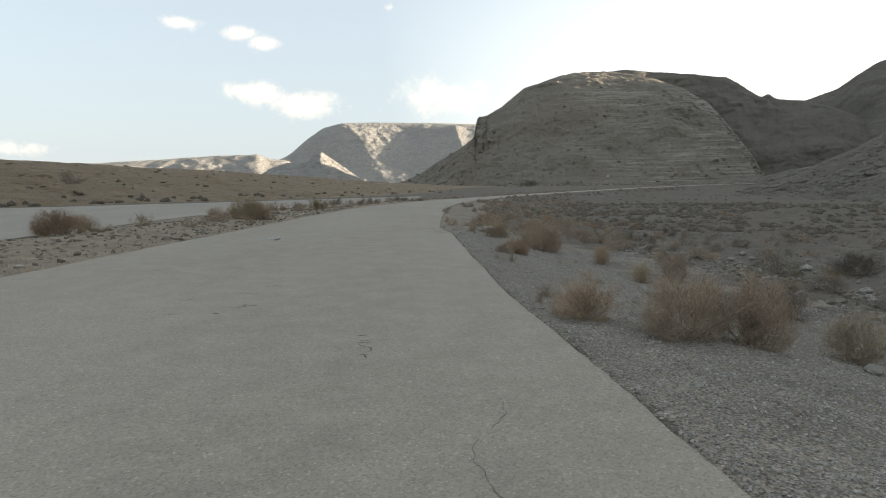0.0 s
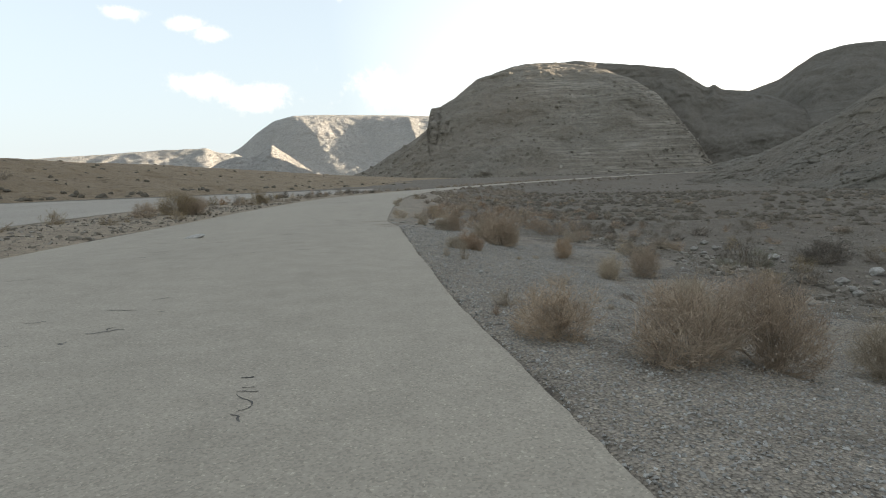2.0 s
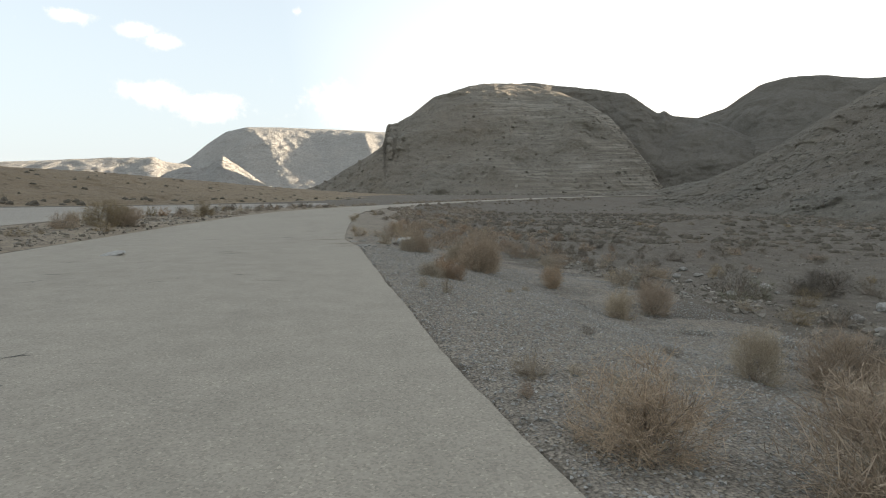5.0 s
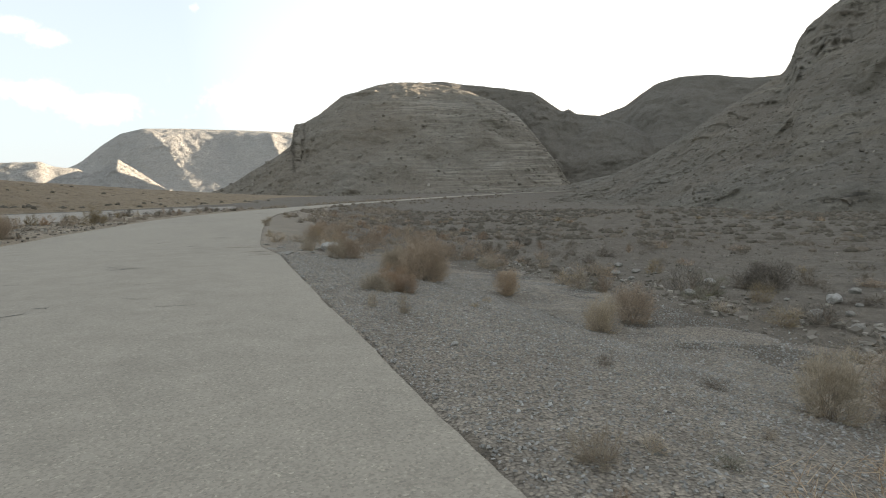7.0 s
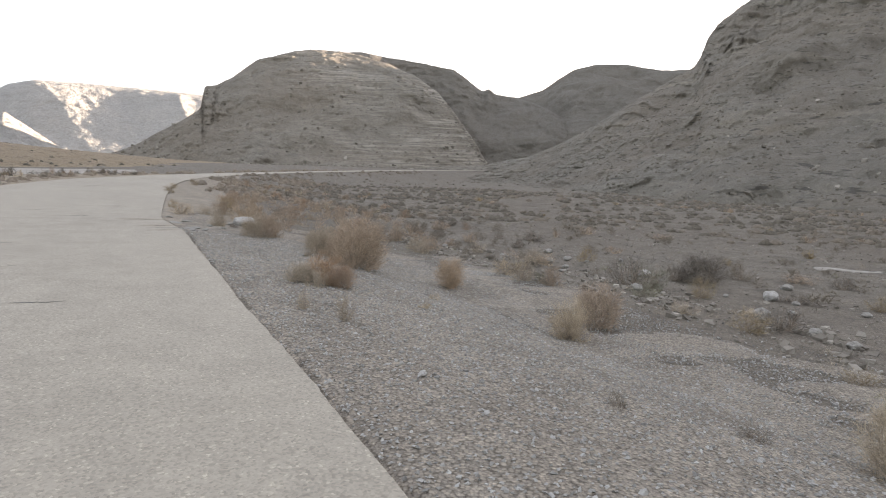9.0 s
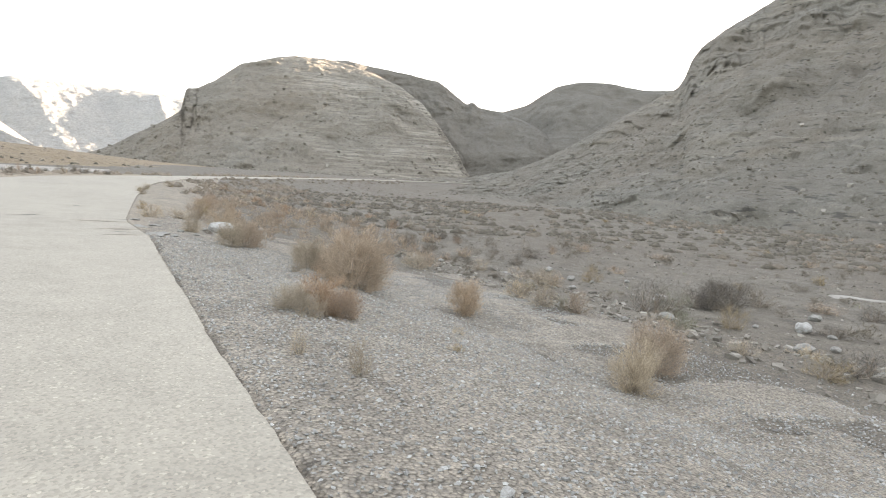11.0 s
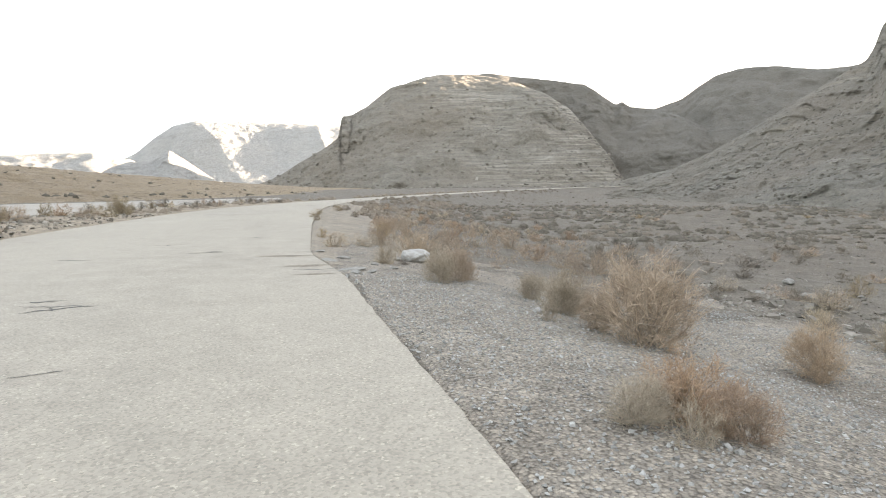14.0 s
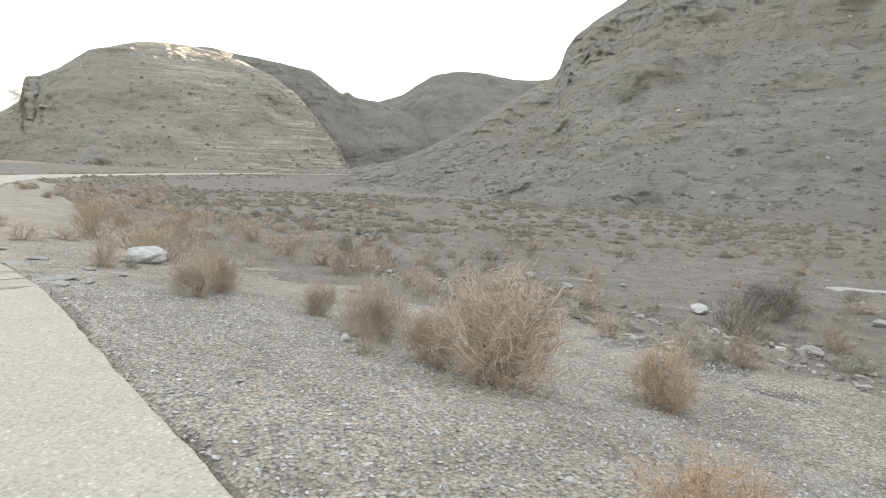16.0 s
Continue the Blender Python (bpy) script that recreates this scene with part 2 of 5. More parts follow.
def stone_material(name, a, mid_c, c, island=True):
    m, nt, b = material(name, 0.9)
    base = None
    if island:
        geo = nt.nodes.new("ShaderNodeNewGeometry")
        base = ramp_node(nt, geo.outputs["Random Per Island"], [(0.0, a), (0.55, mid_c), (0.93, c), (1.0, tuple(min(0.6, v * 1.25) for v in c))])
    else:
        base = ramp_node(nt, noise_node(nt, 5, 6, 0.65), [(0.3, a), (0.5, mid_c), (0.7, c)])
    grain = noise_node(nt, 60, 4, 0.7)
    base = mix_node(nt, 0.6, base, ramp_node(nt, grain, [(0.3, (0.72, 0.72, 0.72)), (0.7, (1.2, 1.2, 1.18))]), "MULTIPLY")
    nt.links.new(base, b.inputs["Base Color"])
    bump_node(nt, b, [(noise_node(nt, 14, 5, 0.7), 0.6, 0.02), (grain, 0.4, 0.004)])
    return m


ASPHALT = dusty_asphalt("dusty_asphalt", (0.345, 0.302, 0.239), (0.4, 0.352, 0.279))
ASPHALT_OLD = dusty_asphalt("sandy_old_asphalt", (0.325, 0.29, 0.24), (0.385, 0.342, 0.28))
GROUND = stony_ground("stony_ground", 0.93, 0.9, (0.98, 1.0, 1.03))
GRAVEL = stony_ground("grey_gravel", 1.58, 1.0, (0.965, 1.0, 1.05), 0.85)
HILL = hill_rock("grey_bedded_rock", (0.206, 0.182, 0.146), (0.31, 0.276, 0.224), (0.254, 0.215, 0.167), 0.3, 0.3, 0.11, 0.6, 0.6, 0.45)
HILL_DARK = hill_rock("dull_grey_rock", (0.169, 0.152, 0.125), (0.239, 0.216, 0.182), (0.198, 0.175, 0.142), 0.24, 0.2, 0.11, 0.5, 0.0, 0.4)
CLIFF = hill_rock("scree_and_rock", (0.171, 0.152, 0.123), (0.273, 0.247, 0.202), (0.219, 0.187, 0.148), 0.32, 0.6, 0.26, 0.9, 0.0, 1.3)
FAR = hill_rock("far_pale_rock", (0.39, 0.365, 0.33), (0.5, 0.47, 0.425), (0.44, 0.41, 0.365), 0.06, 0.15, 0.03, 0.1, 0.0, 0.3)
BROWN = hill_rock("brown_gravel_slope", (0.25, 0.19, 0.125), (0.35, 0.272, 0.185), (0.295, 0.225, 0.15), 0.5, 0.15, 0.45, 0.6)
TAN = twig_material("dry_tan_twigs", (0.24, 0.178, 0.127), (0.51, 0.396, 0.29))
STRAW = twig_material("straw_twigs", (0.26, 0.21, 0.152), (0.53, 0.44, 0.33))
RUSSET = twig_material("russet_twigs", (0.215, 0.145, 0.1), (0.43, 0.31, 0.215))
OLIVE = twig_material("olive_twigs", (0.19, 0.145, 0.088), (0.4, 0.31, 0.19))
GREY = twig_material("grey_brown_twigs", (0.11, 0.095, 0.078), (0.25, 0.215, 0.175))
SAGE = twig_material("grey_green_twigs", (0.15, 0.142, 0.1), (0.32, 0.3, 0.215))
GREEN = twig_material("dull_green_leaves", (0.13, 0.13, 0.06), (0.25, 0.24, 0.12))
BARK = stone_material("grey_bark", (0.2, 0.155, 0.115), (0.3, 0.24, 0.18), (0.42, 0.34, 0.26), False)
PEBBLE = stone_material("mixed_pebbles", (0.215, 0.204, 0.182), (0.34, 0.322, 0.287), (0.42, 0.4, 0.362))
PALE_ROCK = stone_material("pale_limestone", (0.29, 0.265, 0.23), (0.4, 0.375, 0.335), (0.5, 0.475, 0.435), False)
STONES = stone_material("field_stones", (0.14, 0.12, 0.095), (0.235, 0.205, 0.165), (0.32, 0.285, 0.235))
DUST = stony_ground("dusty_shoulder_gravel", 1.45, 0.5, (0.98, 0.99, 1.0), 0.3)
VERGE = stony_ground("beige_median_gravel", 1.45, 0.6, (1.03, 1.0, 0.95), 0.4)
GREY_ROCK = stone_material("grey_limestone", (0.2, 0.18, 0.155), (0.28, 0.26, 0.225), (0.37, 0.345, 0.3), False)
CRACK = stone_material("crack_shade", (0.08, 0.074, 0.065), (0.12, 0.11, 0.096), (0.17, 0.158, 0.138), False)
PATCH = stone_material("pale_silt", (0.27, 0.24, 0.2), (0.33, 0.3, 0.255), (0.39, 0.36, 0.31), False)
SCRUB_DARK = stone_material("dark_scrub", (0.085, 0.07, 0.052), (0.13, 0.11, 0.083), (0.185, 0.158, 0.12), False)
SCRUB_TAN = stone_material("tan_scrub", (0.15, 0.118, 0.086), (0.23, 0.183, 0.135), (0.32, 0.26, 0.193), False)
SCRUB_BROWN = stone_material("brown_scrub", (0.12, 0.095, 0.07), (0.18, 0.146, 0.11), (0.245, 0.2, 0.153), False)


# ---- shapes ----
def lattice(seed):
    return np.random.RandomState(seed).rand(4096).astype(np.float32)


TABLE = lattice(11)


def vnoise(x, y, z=0.0):
    """Smooth value noise, -1 to 1, for arrays."""
    x, y, z = np.broadcast_arrays(np.asarray(x, float), np.asarray(y, float), np.asarray(z, float))
    i, j, k = np.floor(x).astype(np.int64), np.floor(y).astype(np.int64), np.floor(z).astype(np.int64)
    u, v, w = x - i, y - j, z - k
    u, v, w = u * u * (3 - 2 * u), v * v * (3 - 2 * v), w * w * (3 - 2 * w)
    out = 0.0
    for a in (0, 1):
        for b in (0, 1):
            for c in (0, 1):
                h = ((i + a) * 73856093 ^ (j + b) * 19349663 ^ (k + c) * 83492791)
                h = (h ^ (h >> 13)) * 1274126177
                h = (h ^ (h >> 16)) & 4095
                out = out + TABLE[h] * (u if a else 1 - u) * (v if b else 1 - v) * (w if c else 1 - w)
    return out * 2 - 1


def fbm(x, y, z=0.0, octaves=5, gain=0.5):
    out, amp, f = 0.0, 1.0, 1.0
    for n in range(octaves):
        out = out + amp * vnoise(np.asarray(x) * f + 17.3 * n, np.asarray(y) * f - 9.1 * n, np.asarray(z) * f + 3.7 * n)
        amp, f = amp * gain, f * 2.03
    return out


def mesh_of(name, verts, faces, smooth=False):
    """A mesh from arrays; faces all have the same number of corners."""
    verts, faces = np.asarray(verts, np.float32), np.asarray(faces, np.int32)
    n, k = faces.shape
    me = bpy.data.meshes.new(name)
    me.vertices.add(len(verts))
    me.vertices.foreach_set("co", verts.ravel())
    me.loops.add(n * k)
    me.loops.foreach_set("vertex_index", faces.ravel())
    me.polygons.add(n)
    me.polygons.foreach_set("loop_start", np.arange(0, n * k, k, dtype=np.int32))
    me.polygons.foreach_set("loop_total", np.full(n, k, np.int32))
    me.polygons.foreach_set("use_smooth", np.full(n, smooth))
    me.update(calc_edges=True)
    me.validate()
    return me


def grid_faces(rows, cols):
    i = np.arange(rows - 1)[:, None] * cols + np.arange(cols - 1)[None]
    i = i.ravel()
    return np.stack([i, i + 1, i + cols + 1, i + cols], 1)


def thing(name, me, mat, label="", category="", kind="", group="", at=(0, 0, 0)):
    ob = new(name, me)
    ob.location = at
    if mat and not me.materials:
        me.materials.append(mat)
    return tagged(ob, label, category, group, kind)


def part(name, me, mat, parent, label=""):
    ob = new(name, me)
    if mat and not me.materials:
        me.materials.append(mat)
    ob.parent = parent
    return tagged(ob, label)


def smooth_line(ts, *columns):
    """A dense smoothed polyline through control points."""
    t = np.linspace(ts[0], ts[-1], 900)
    out = []
    for c in columns:
        v = np.interp(t, ts, c)
        p = np.pad(v, 40, mode="reflect", reflect_type="odd")
        k = np.hanning(11)
        out.append(np.convolve(p, k / k.sum(), "same")[40:-40])
    return np.stack(out, 1)


# edges of the road as it goes: right and left, metres; it runs ahead, then swings to the right round the plain
STEP = np.array([-60, -20, 0, 4, 8, 12, 16, 20, 24, 27, 30, 43, 60, 72, 92, 115, 140, 170, 200, 245, 300, 400], float)
RIGHT = smooth_line(STEP, [9.5, 5.0, 3.0, 2.46, 1.93, 1.4, 1.04, 0.68, 0.34, 0.12, -0.52, -0.84, -0.95, -0.4, 2.0, 7.5, 18, 32, 50, 80, 130, 240],
                    [-60, -20, 0, 4, 8, 12, 16, 20, 24, 27, 30, 43, 60, 72, 92, 113, 137, 161, 186, 228, 276, 350])
LEFT = smooth_line(STEP, [-9, -9, -9, -9.1, -9.2, -9.25, -9.3, -9.4, -9.5, -9.55, -9.6, -9.9, -9.8, -8.8, -4.4, 2.0, 13.5, 27.5, 45.5, 75.5, 126, 236],
                   [-60, -20, 0, 4, 8, 12, 16, 20, 24, 27, 30, 43, 60, 74, 94.5, 116, 140, 164.5, 190.5, 232.5, 281, 356])
RISE = smooth_line(STEP, [0, 0, 0, 0, 0, 0, 0, 0, 0, 0, 0, 0, 0, 0, 0, 0.02, 0.2, 0.45, 0.8, 1.2, 1.8, 2.6])[:, 0]


def beside(x, y, line):
    """Signed distance to a line that runs ahead (to its right: positive) and the index of the nearest point."""
    x, y = np.atleast_1d(np.asarray(x, float)), np.atleast_1d(np.asarray(y, float))
    way = np.gradient(line, axis=0)
    way /= np.linalg.norm(way, axis=1)[:, None]
    d, n = np.empty(len(x)), np.empty(len(x), int)
    for s in range(0, len(x), 20000):
        dx, dy = x[s:s + 20000, None] - line[None, :, 0], y[s:s + 20000, None] - line[None, :, 1]
        near = (dx * dx + dy * dy).argmin(1)
        r = np.arange(len(near))
        dx, dy = dx[r, near], dy[r, near]
        side = dx * way[near, 1] - dy * way[near, 0]
        far = np.hypot(dx, dy)
        d[s:s + 20000] = np.where(np.abs(side) > 0.8 * far, side, np.sign(side) * far)
        n[s:s + 20000] = near
    return d, n


def ground_z(x, y):
    x, y = np.atleast_1d(np.asarray(x, float)), np.atleast_1d(np.asarray(y, float))
    d, n = beside(x, y, RIGHT)
    dl, nl = beside(x, y, LEFT)
    zr = RISE[n]
    q = np.interp(d, [0, 1, 2.5, 4.3, 8, 12, 18, 30], [0.985, 0.96, 0.85, 0.62, 0.47, 0.1, 0.02, 0])
    right = -2.0 + (zr + 2.0) * q
    rough = np.clip(d / 10, 0.12, 1.0)
    right = right + rough * (0.09 * fbm(x * 0.35, y * 0.35, 1.0, 4) + 0.22 * np.clip(d / 25, 0, 1) * fbm(x * 0.06, y * 0.06, 5.0, 3))
    right = right + 1.0 * np.exp(-((x - 38) / 9) ** 2 - ((y - 74) / 6) ** 2)
    right = right + 0.35 * np.exp(-((d - 10.3) / 1.1) ** 2) * np.clip(0.5 + fbm(x * 0.25, y * 0.25, 2.0, 3), 0, 1) * (y < 60)
    m = -dl
    left = RISE[nl] + np.where(m < 9, 0.1 * np.sin(np.clip(m / 8, 0, 1) * math.pi), 0) * (y < 85)
    left = left + np.clip(m - 22, 0, 40) * 0.012 + 0.035 * np.clip(m, 0, 1) * fbm(x * 0.5, y * 0.5, 3.0, 4)
    z = np.where(d > 0, right, np.where(m > 0, left, RISE[n] - 0.09))
    shore = np.clip(np.minimum(np.abs(d), np.abs(dl)) / 0.35, 0, 1)
    edge = np.where(d > 0, -0.014 - 0.01 * fbm(x * 2, y * 2, 0.0, 2), -0.01)
    on = (d <= 0) & (m <= 0)
    return np.where(on, z, z * shore + (zr + edge) * (1 - shore))


# ---- the setting ----
def warped(lo, hi, mid, tight, n):
    """n coordinates from lo to hi, closest together round mid."""
    a, b = math.asinh((lo - mid) / tight), math.asinh((hi - mid) / tight)
    return mid + tight * np.sinh(np.linspace(a, b, n))


gx, gy = warped(-1800, 1800, 3.5, 7.0, 330), warped(-900, 2600, 16.0, 9.0, 370)
X, Y = np.meshgrid(gx, gy)
Z = ground_z(X.ravel(), Y.ravel())
ground = thing("ground", mesh_of("ground", np.stack([X.ravel(), Y.ravel(), Z], 1), grid_faces(len(gy), len(gx)), True), GROUND,
               "stony grey-brown desert ground of gravel and dry earth", "ground", "structure")


def ribbon(name, a, b, za, thick, across, wobble, mat, label):
    """A paved strip between two edge lines, with a broken rim."""
    rows = len(a)
    t = np.linspace(0, 1, across)
    t = 0.5 - 0.5 * np.cos(t * math.pi) * (0.6 + 0.4 * np.abs(np.cos(t * math.pi)))
    s = np.r_[0, np.cumsum(np.hypot(*np.diff(a, axis=0).T))]
    wa = wobble * (0.6 * fbm(s * 0.55, 0 * s, 1.5, 3) + 0.5 * fbm(s * 4.0, 0 * s, 7.5, 3))
    wb = wobble * 2 * (0.6 * fbm(s * 0.4, 0 * s, 21.5, 3) + 0.5 * fbm(s * 3.0, 0 * s, 27.5, 3))
    w = (b - a) / np.linalg.norm(b - a, axis=1)[:, None]
    a, b = a + w * wa[:, None], b - w * wb[:, None]
    P = a[:, None] * (1 - t)[None, :, None] + b[:, None] * t[None, :, None]
    zz = za[:, None] + 0.012 * fbm(P[..., 0] * 0.4, P[..., 1] * 0.4, 0.0, 3) + 0.05 * np.sin(t * math.pi)[None]
    top = np.concatenate([P, zz[..., None]], 2)
    low = lambda e: np.concatenate([e[:, :2], (e[:, 2:] - thick)], 1)
    left, right = low(top[:, 0]), low(top[:, -1])
    verts = np.concatenate([left[:, None], top, right[:, None]], 1)
    f = grid_faces(rows, across + 2)
    return thing(name, mesh_of(name, verts.reshape(-1, 3), f[:, ::-1], False), mat, label, "road", "structure")


def dense(line, n):
    s = np.r_[0, np.cumsum(np.hypot(*np.diff(line, axis=0).T))]
    u = warped(0, s[-1], 76.0, 14.0, n)
    return np.stack([np.interp(u, s, line[:, k]) for k in range(line.shape[1])], 1)


R3, L3 = dense(np.c_[RIGHT, RISE], 1100), dense(np.c_[LEFT, RISE], 1100)
road = ribbon("road", R3[:, :2], L3[:, :2], R3[:, 2], 0.1, 26, 0.026, ASPHALT, "worn beige-grey dusty asphalt road with crumbling edges")

# the second carriageway, beyond the strip of scrub
NEAR2 = smooth_line(np.array([0, 1, 2, 3, 4, 5.0]), [-16, -16.5, -18.5, -16.5, -12.5, -6.0], [5, 24, 46, 66, 86, 104])
FAR2 = smooth_line(np.array([0, 1, 2, 3, 4, 5.0]), [-95, -62, -47, -33, -20, -8.0], [35, 60, 71, 86, 106, 122])
zz2 = np.interp(np.linspace(0, 1, 900), [0, 1], [0.12, 0.04])
n2, f2 = dense(np.c_[NEAR2, zz2], 300), dense(np.c_[FAR2, zz2], 300)
tt = np.linspace(0, 1, 20)
P2 = n2[:, None, :2] * (1 - tt)[None, :, None] + f2[:, None, :2] * tt[None, :, None]
Z2 = ground_z(P2[..., 0].ravel(), P2[..., 1].ravel()).reshape(P2.shape[:2])
Z2 = np.maximum(Z2 + 0.05, n2[:, None, 2] + 0.25 * tt[None])
V2 = np.concatenate([P2, Z2[..., None]], 2)
lowa, lowb = V2[:, :1] - [0, 0, 0.3], V2[:, -1:] - [0, 0, 0.3]
thing("road_2", mesh_of("road_2", np.concatenate([lowa, V2, lowb], 1).reshape(-1, 3), grid_faces(300, 22)[:, ::-1]), ASPHALT_OLD,
      "pale grey sandy old carriageway beyond the scrub strip", "road", "structure")

OX, OY = 0.4, 8.0


def hill(name, table, profile, back, n_az, n_v, rough, gully, ledge, mat, label, seed=0.0, base=-2.5, ease=5, ribs=(0, 1, 0), spurs=None, near=(1.0, 1.0), crags=None, focus=None):
    """A hill as seen round the walk: rows of azimuth, crest elevation (degrees), crest and foot distances. profile: height against run. near: factors on those distances."""
    t = np.array(table, float) * [1, 1, near[0], near[1]]
    back = back * near[0]
    a = np.linspace(t[0, 0], t[-1, 0], n_az) if focus is None else np.interp(np.linspace(0, 1, n_az), [0, 0.8, 1], [t[0, 0], focus, t[-1, 0]])
    k = np.hanning(ease + 2)[1:-1]
    pad = lambda v: np.convolve(np.pad(v, ease, mode="edge"), k / k.sum(), "same")[ease:-ease]
    el, rc, rf = (pad(np.interp(a, t[:, 0], t[:, c])) for c in (1, 2, 3))
    pv, ph = np.array(profile, float).T
    v = np.linspace(0, 1, n_v)
    h = np.interp(v, pv, ph)
    kk = np.hanning(9)
    h = np.convolve(np.pad(h, 4, mode="edge"), kk / kk.sum(), "same")[4:-4]
    h[0], h[-1] = 0, 1
    vb = np.linspace(0, 1, 16)[1:]
    zc = 1.6 + rc * np.tan(np.radians(el))
    ar = np.radians(a)
    r = np.concatenate([rf[:, None] + (rc - rf)[:, None] * v, rc[:, None] + back * vb[None]], 1)
    z = np.concatenate([base + (zc - base)[:, None] * h, zc[:, None] - (zc - base)[:, None] * (vb ** 1.5)[None]], 1)
    x, y = OX + r * np.sin(ar)[:, None], OY + r * np.cos(ar)[:, None]
    fade = np.concatenate([np.interp(v, [0, 0.06, 0.9, 1.0], [0.1, 1, 1, 0.3]), np.full(15, 0.3)])[None]
    sc = rough * 5
    g = np.abs(fbm(x / gully[1], y / gully[1], z / (gully[1] * 3) + seed, 3))
    n = fbm(x / sc, y / sc, z / sc + seed, 6, 0.55)
    deep = np.concatenate([np.interp(v, [0, 0.1, 0.55, 0.88, 1.0], [0.05, 0.8, 1, 0.2, 0.05]), np.full(15, 0.05)])[None]
    push = fade * rough * n + deep * gully[0] * (0.45 - g)
    if ledge[0]:
        ph_ = z / ledge[1] + 0.9 * fbm(x / (ledge[1] * 14), y / (ledge[1] * 14), seed, 3)
        saw = ph_ - np.floor(ph_)
        where = np.clip(0.5 + 1.4 * fbm(x / (ledge[1] * 20), y / (ledge[1] * 20), seed + 4, 3), 0, 1)
        grade = np.concatenate([np.interp(v, [0, 0.15, 0.35], [0, 0.15, 1]), np.full(15, 0.5)])[None]
        push = push + grade * fade * ledge[0] * where * (np.clip(saw * 1.7, 0, 1) - 0.5)
    if crags:
        # a broken cliff of upright blocks: azimuths from and to, depth, block width in degrees and height
        run = np.concatenate([v, 1 + vb])[None]
        m = np.interp(a, [crags[0] - 0.4, crags[0], crags[1], crags[1] + 1.5], [0, 1, 1, 0])[:, None] * np.interp(run, [crags[5] - 0.12, crags[5], 1.0, 1.1], [0, 1, 1, 0])
        aw = a[:, None] + crags[3] * 0.4 * vnoise(z / 4, a[:, None] * 2, seed)
        block = vnoise(np.floor(aw / crags[3]) * 1.37, np.floor(z / crags[4] + 0.8 * vnoise(a[:, None], z / 20, seed)) * 2.61, seed)
        push = push + m * crags[2] * block
        z = z + m * 0.15 * crags[2] * vnoise(np.floor(aw / crags[3]) * 3.1, 0 * z, seed + 5)
    x, y = x + push * np.sin(ar)[:, None], y + push * np.cos(ar)[:, None]
    z = z - 0.35 * fade * rough * n + fade * rough * 0.12 * fbm(x / rough, y / rough, seed, 3)
    if ribs[0]:
        run = np.concatenate([v, 1 + vb])[None]
        aa = (a[:, None] + ribs[2] * run) * ribs[1]
        cut = np.abs(vnoise(aa, run * 0.7, seed + 7)) * 0.75 + 0.35 * np.abs(vnoise(aa * 2.7, run * 1.6, seed + 9)) + 0.12 * np.abs(vnoise(aa * 7, run * 4, seed + 11))
        z = base + (z - base) * (1 - ribs[0] * deep * cut)
    if spurs:
        # long slanting spurs, steep on the sun's side: depth, spacing and phase in degrees, slant, steep share
        run = np.concatenate([v, 1 + vb])[None]
        u = (a[:, None] + spurs[3] * run + 0.5 * vnoise(a[:, None] * 0.8, run * 3, seed + 3) - spurs[2]) / spurs[1]
        u = u - np.floor(u)
        cut = np.where(u < spurs[4], u / spurs[4], (1 - u) / (1 - spurs[4])) + 0.1 * np.abs(vnoise(u * 9, run * 5, seed + 1)) * (u < spurs[4])
        sink = np.concatenate([np.interp(v, [0, 0.1, 0.5, 0.68, 0.82, 1.0], [0.4, 0.85, 1, 0.65, 0.08, 0.0]), np.full(15, 0.1)])[None]
        z = base + (z - base) * (1 - spurs[0] * sink * cut)
    verts = np.stack([x, y, z], 2).reshape(-1, 3)
    return thing(name, mesh_of(name, verts, grid_faces(n_az, n_v + 15)[:, ::-1], True), mat, label, "hill", "structure")


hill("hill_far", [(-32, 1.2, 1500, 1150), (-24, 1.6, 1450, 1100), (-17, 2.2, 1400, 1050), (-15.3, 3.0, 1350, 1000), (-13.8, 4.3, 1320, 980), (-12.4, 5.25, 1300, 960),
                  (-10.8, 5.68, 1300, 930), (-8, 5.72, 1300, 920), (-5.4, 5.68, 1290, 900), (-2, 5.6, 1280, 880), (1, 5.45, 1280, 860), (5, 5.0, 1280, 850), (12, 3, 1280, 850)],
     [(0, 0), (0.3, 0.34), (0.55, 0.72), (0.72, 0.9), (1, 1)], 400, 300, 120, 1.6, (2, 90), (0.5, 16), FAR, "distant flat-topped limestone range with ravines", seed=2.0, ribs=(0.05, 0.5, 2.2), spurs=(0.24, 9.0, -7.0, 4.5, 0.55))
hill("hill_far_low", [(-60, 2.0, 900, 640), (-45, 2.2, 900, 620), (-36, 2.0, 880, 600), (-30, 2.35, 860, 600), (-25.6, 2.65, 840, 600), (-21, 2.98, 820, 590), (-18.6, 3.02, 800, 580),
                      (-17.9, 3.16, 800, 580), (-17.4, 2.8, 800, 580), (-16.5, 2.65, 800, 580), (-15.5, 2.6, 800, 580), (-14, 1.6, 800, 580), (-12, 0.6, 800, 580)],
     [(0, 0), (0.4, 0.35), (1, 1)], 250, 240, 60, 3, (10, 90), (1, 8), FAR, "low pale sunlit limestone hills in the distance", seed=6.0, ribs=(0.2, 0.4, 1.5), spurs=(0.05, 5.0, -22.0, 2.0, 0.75))
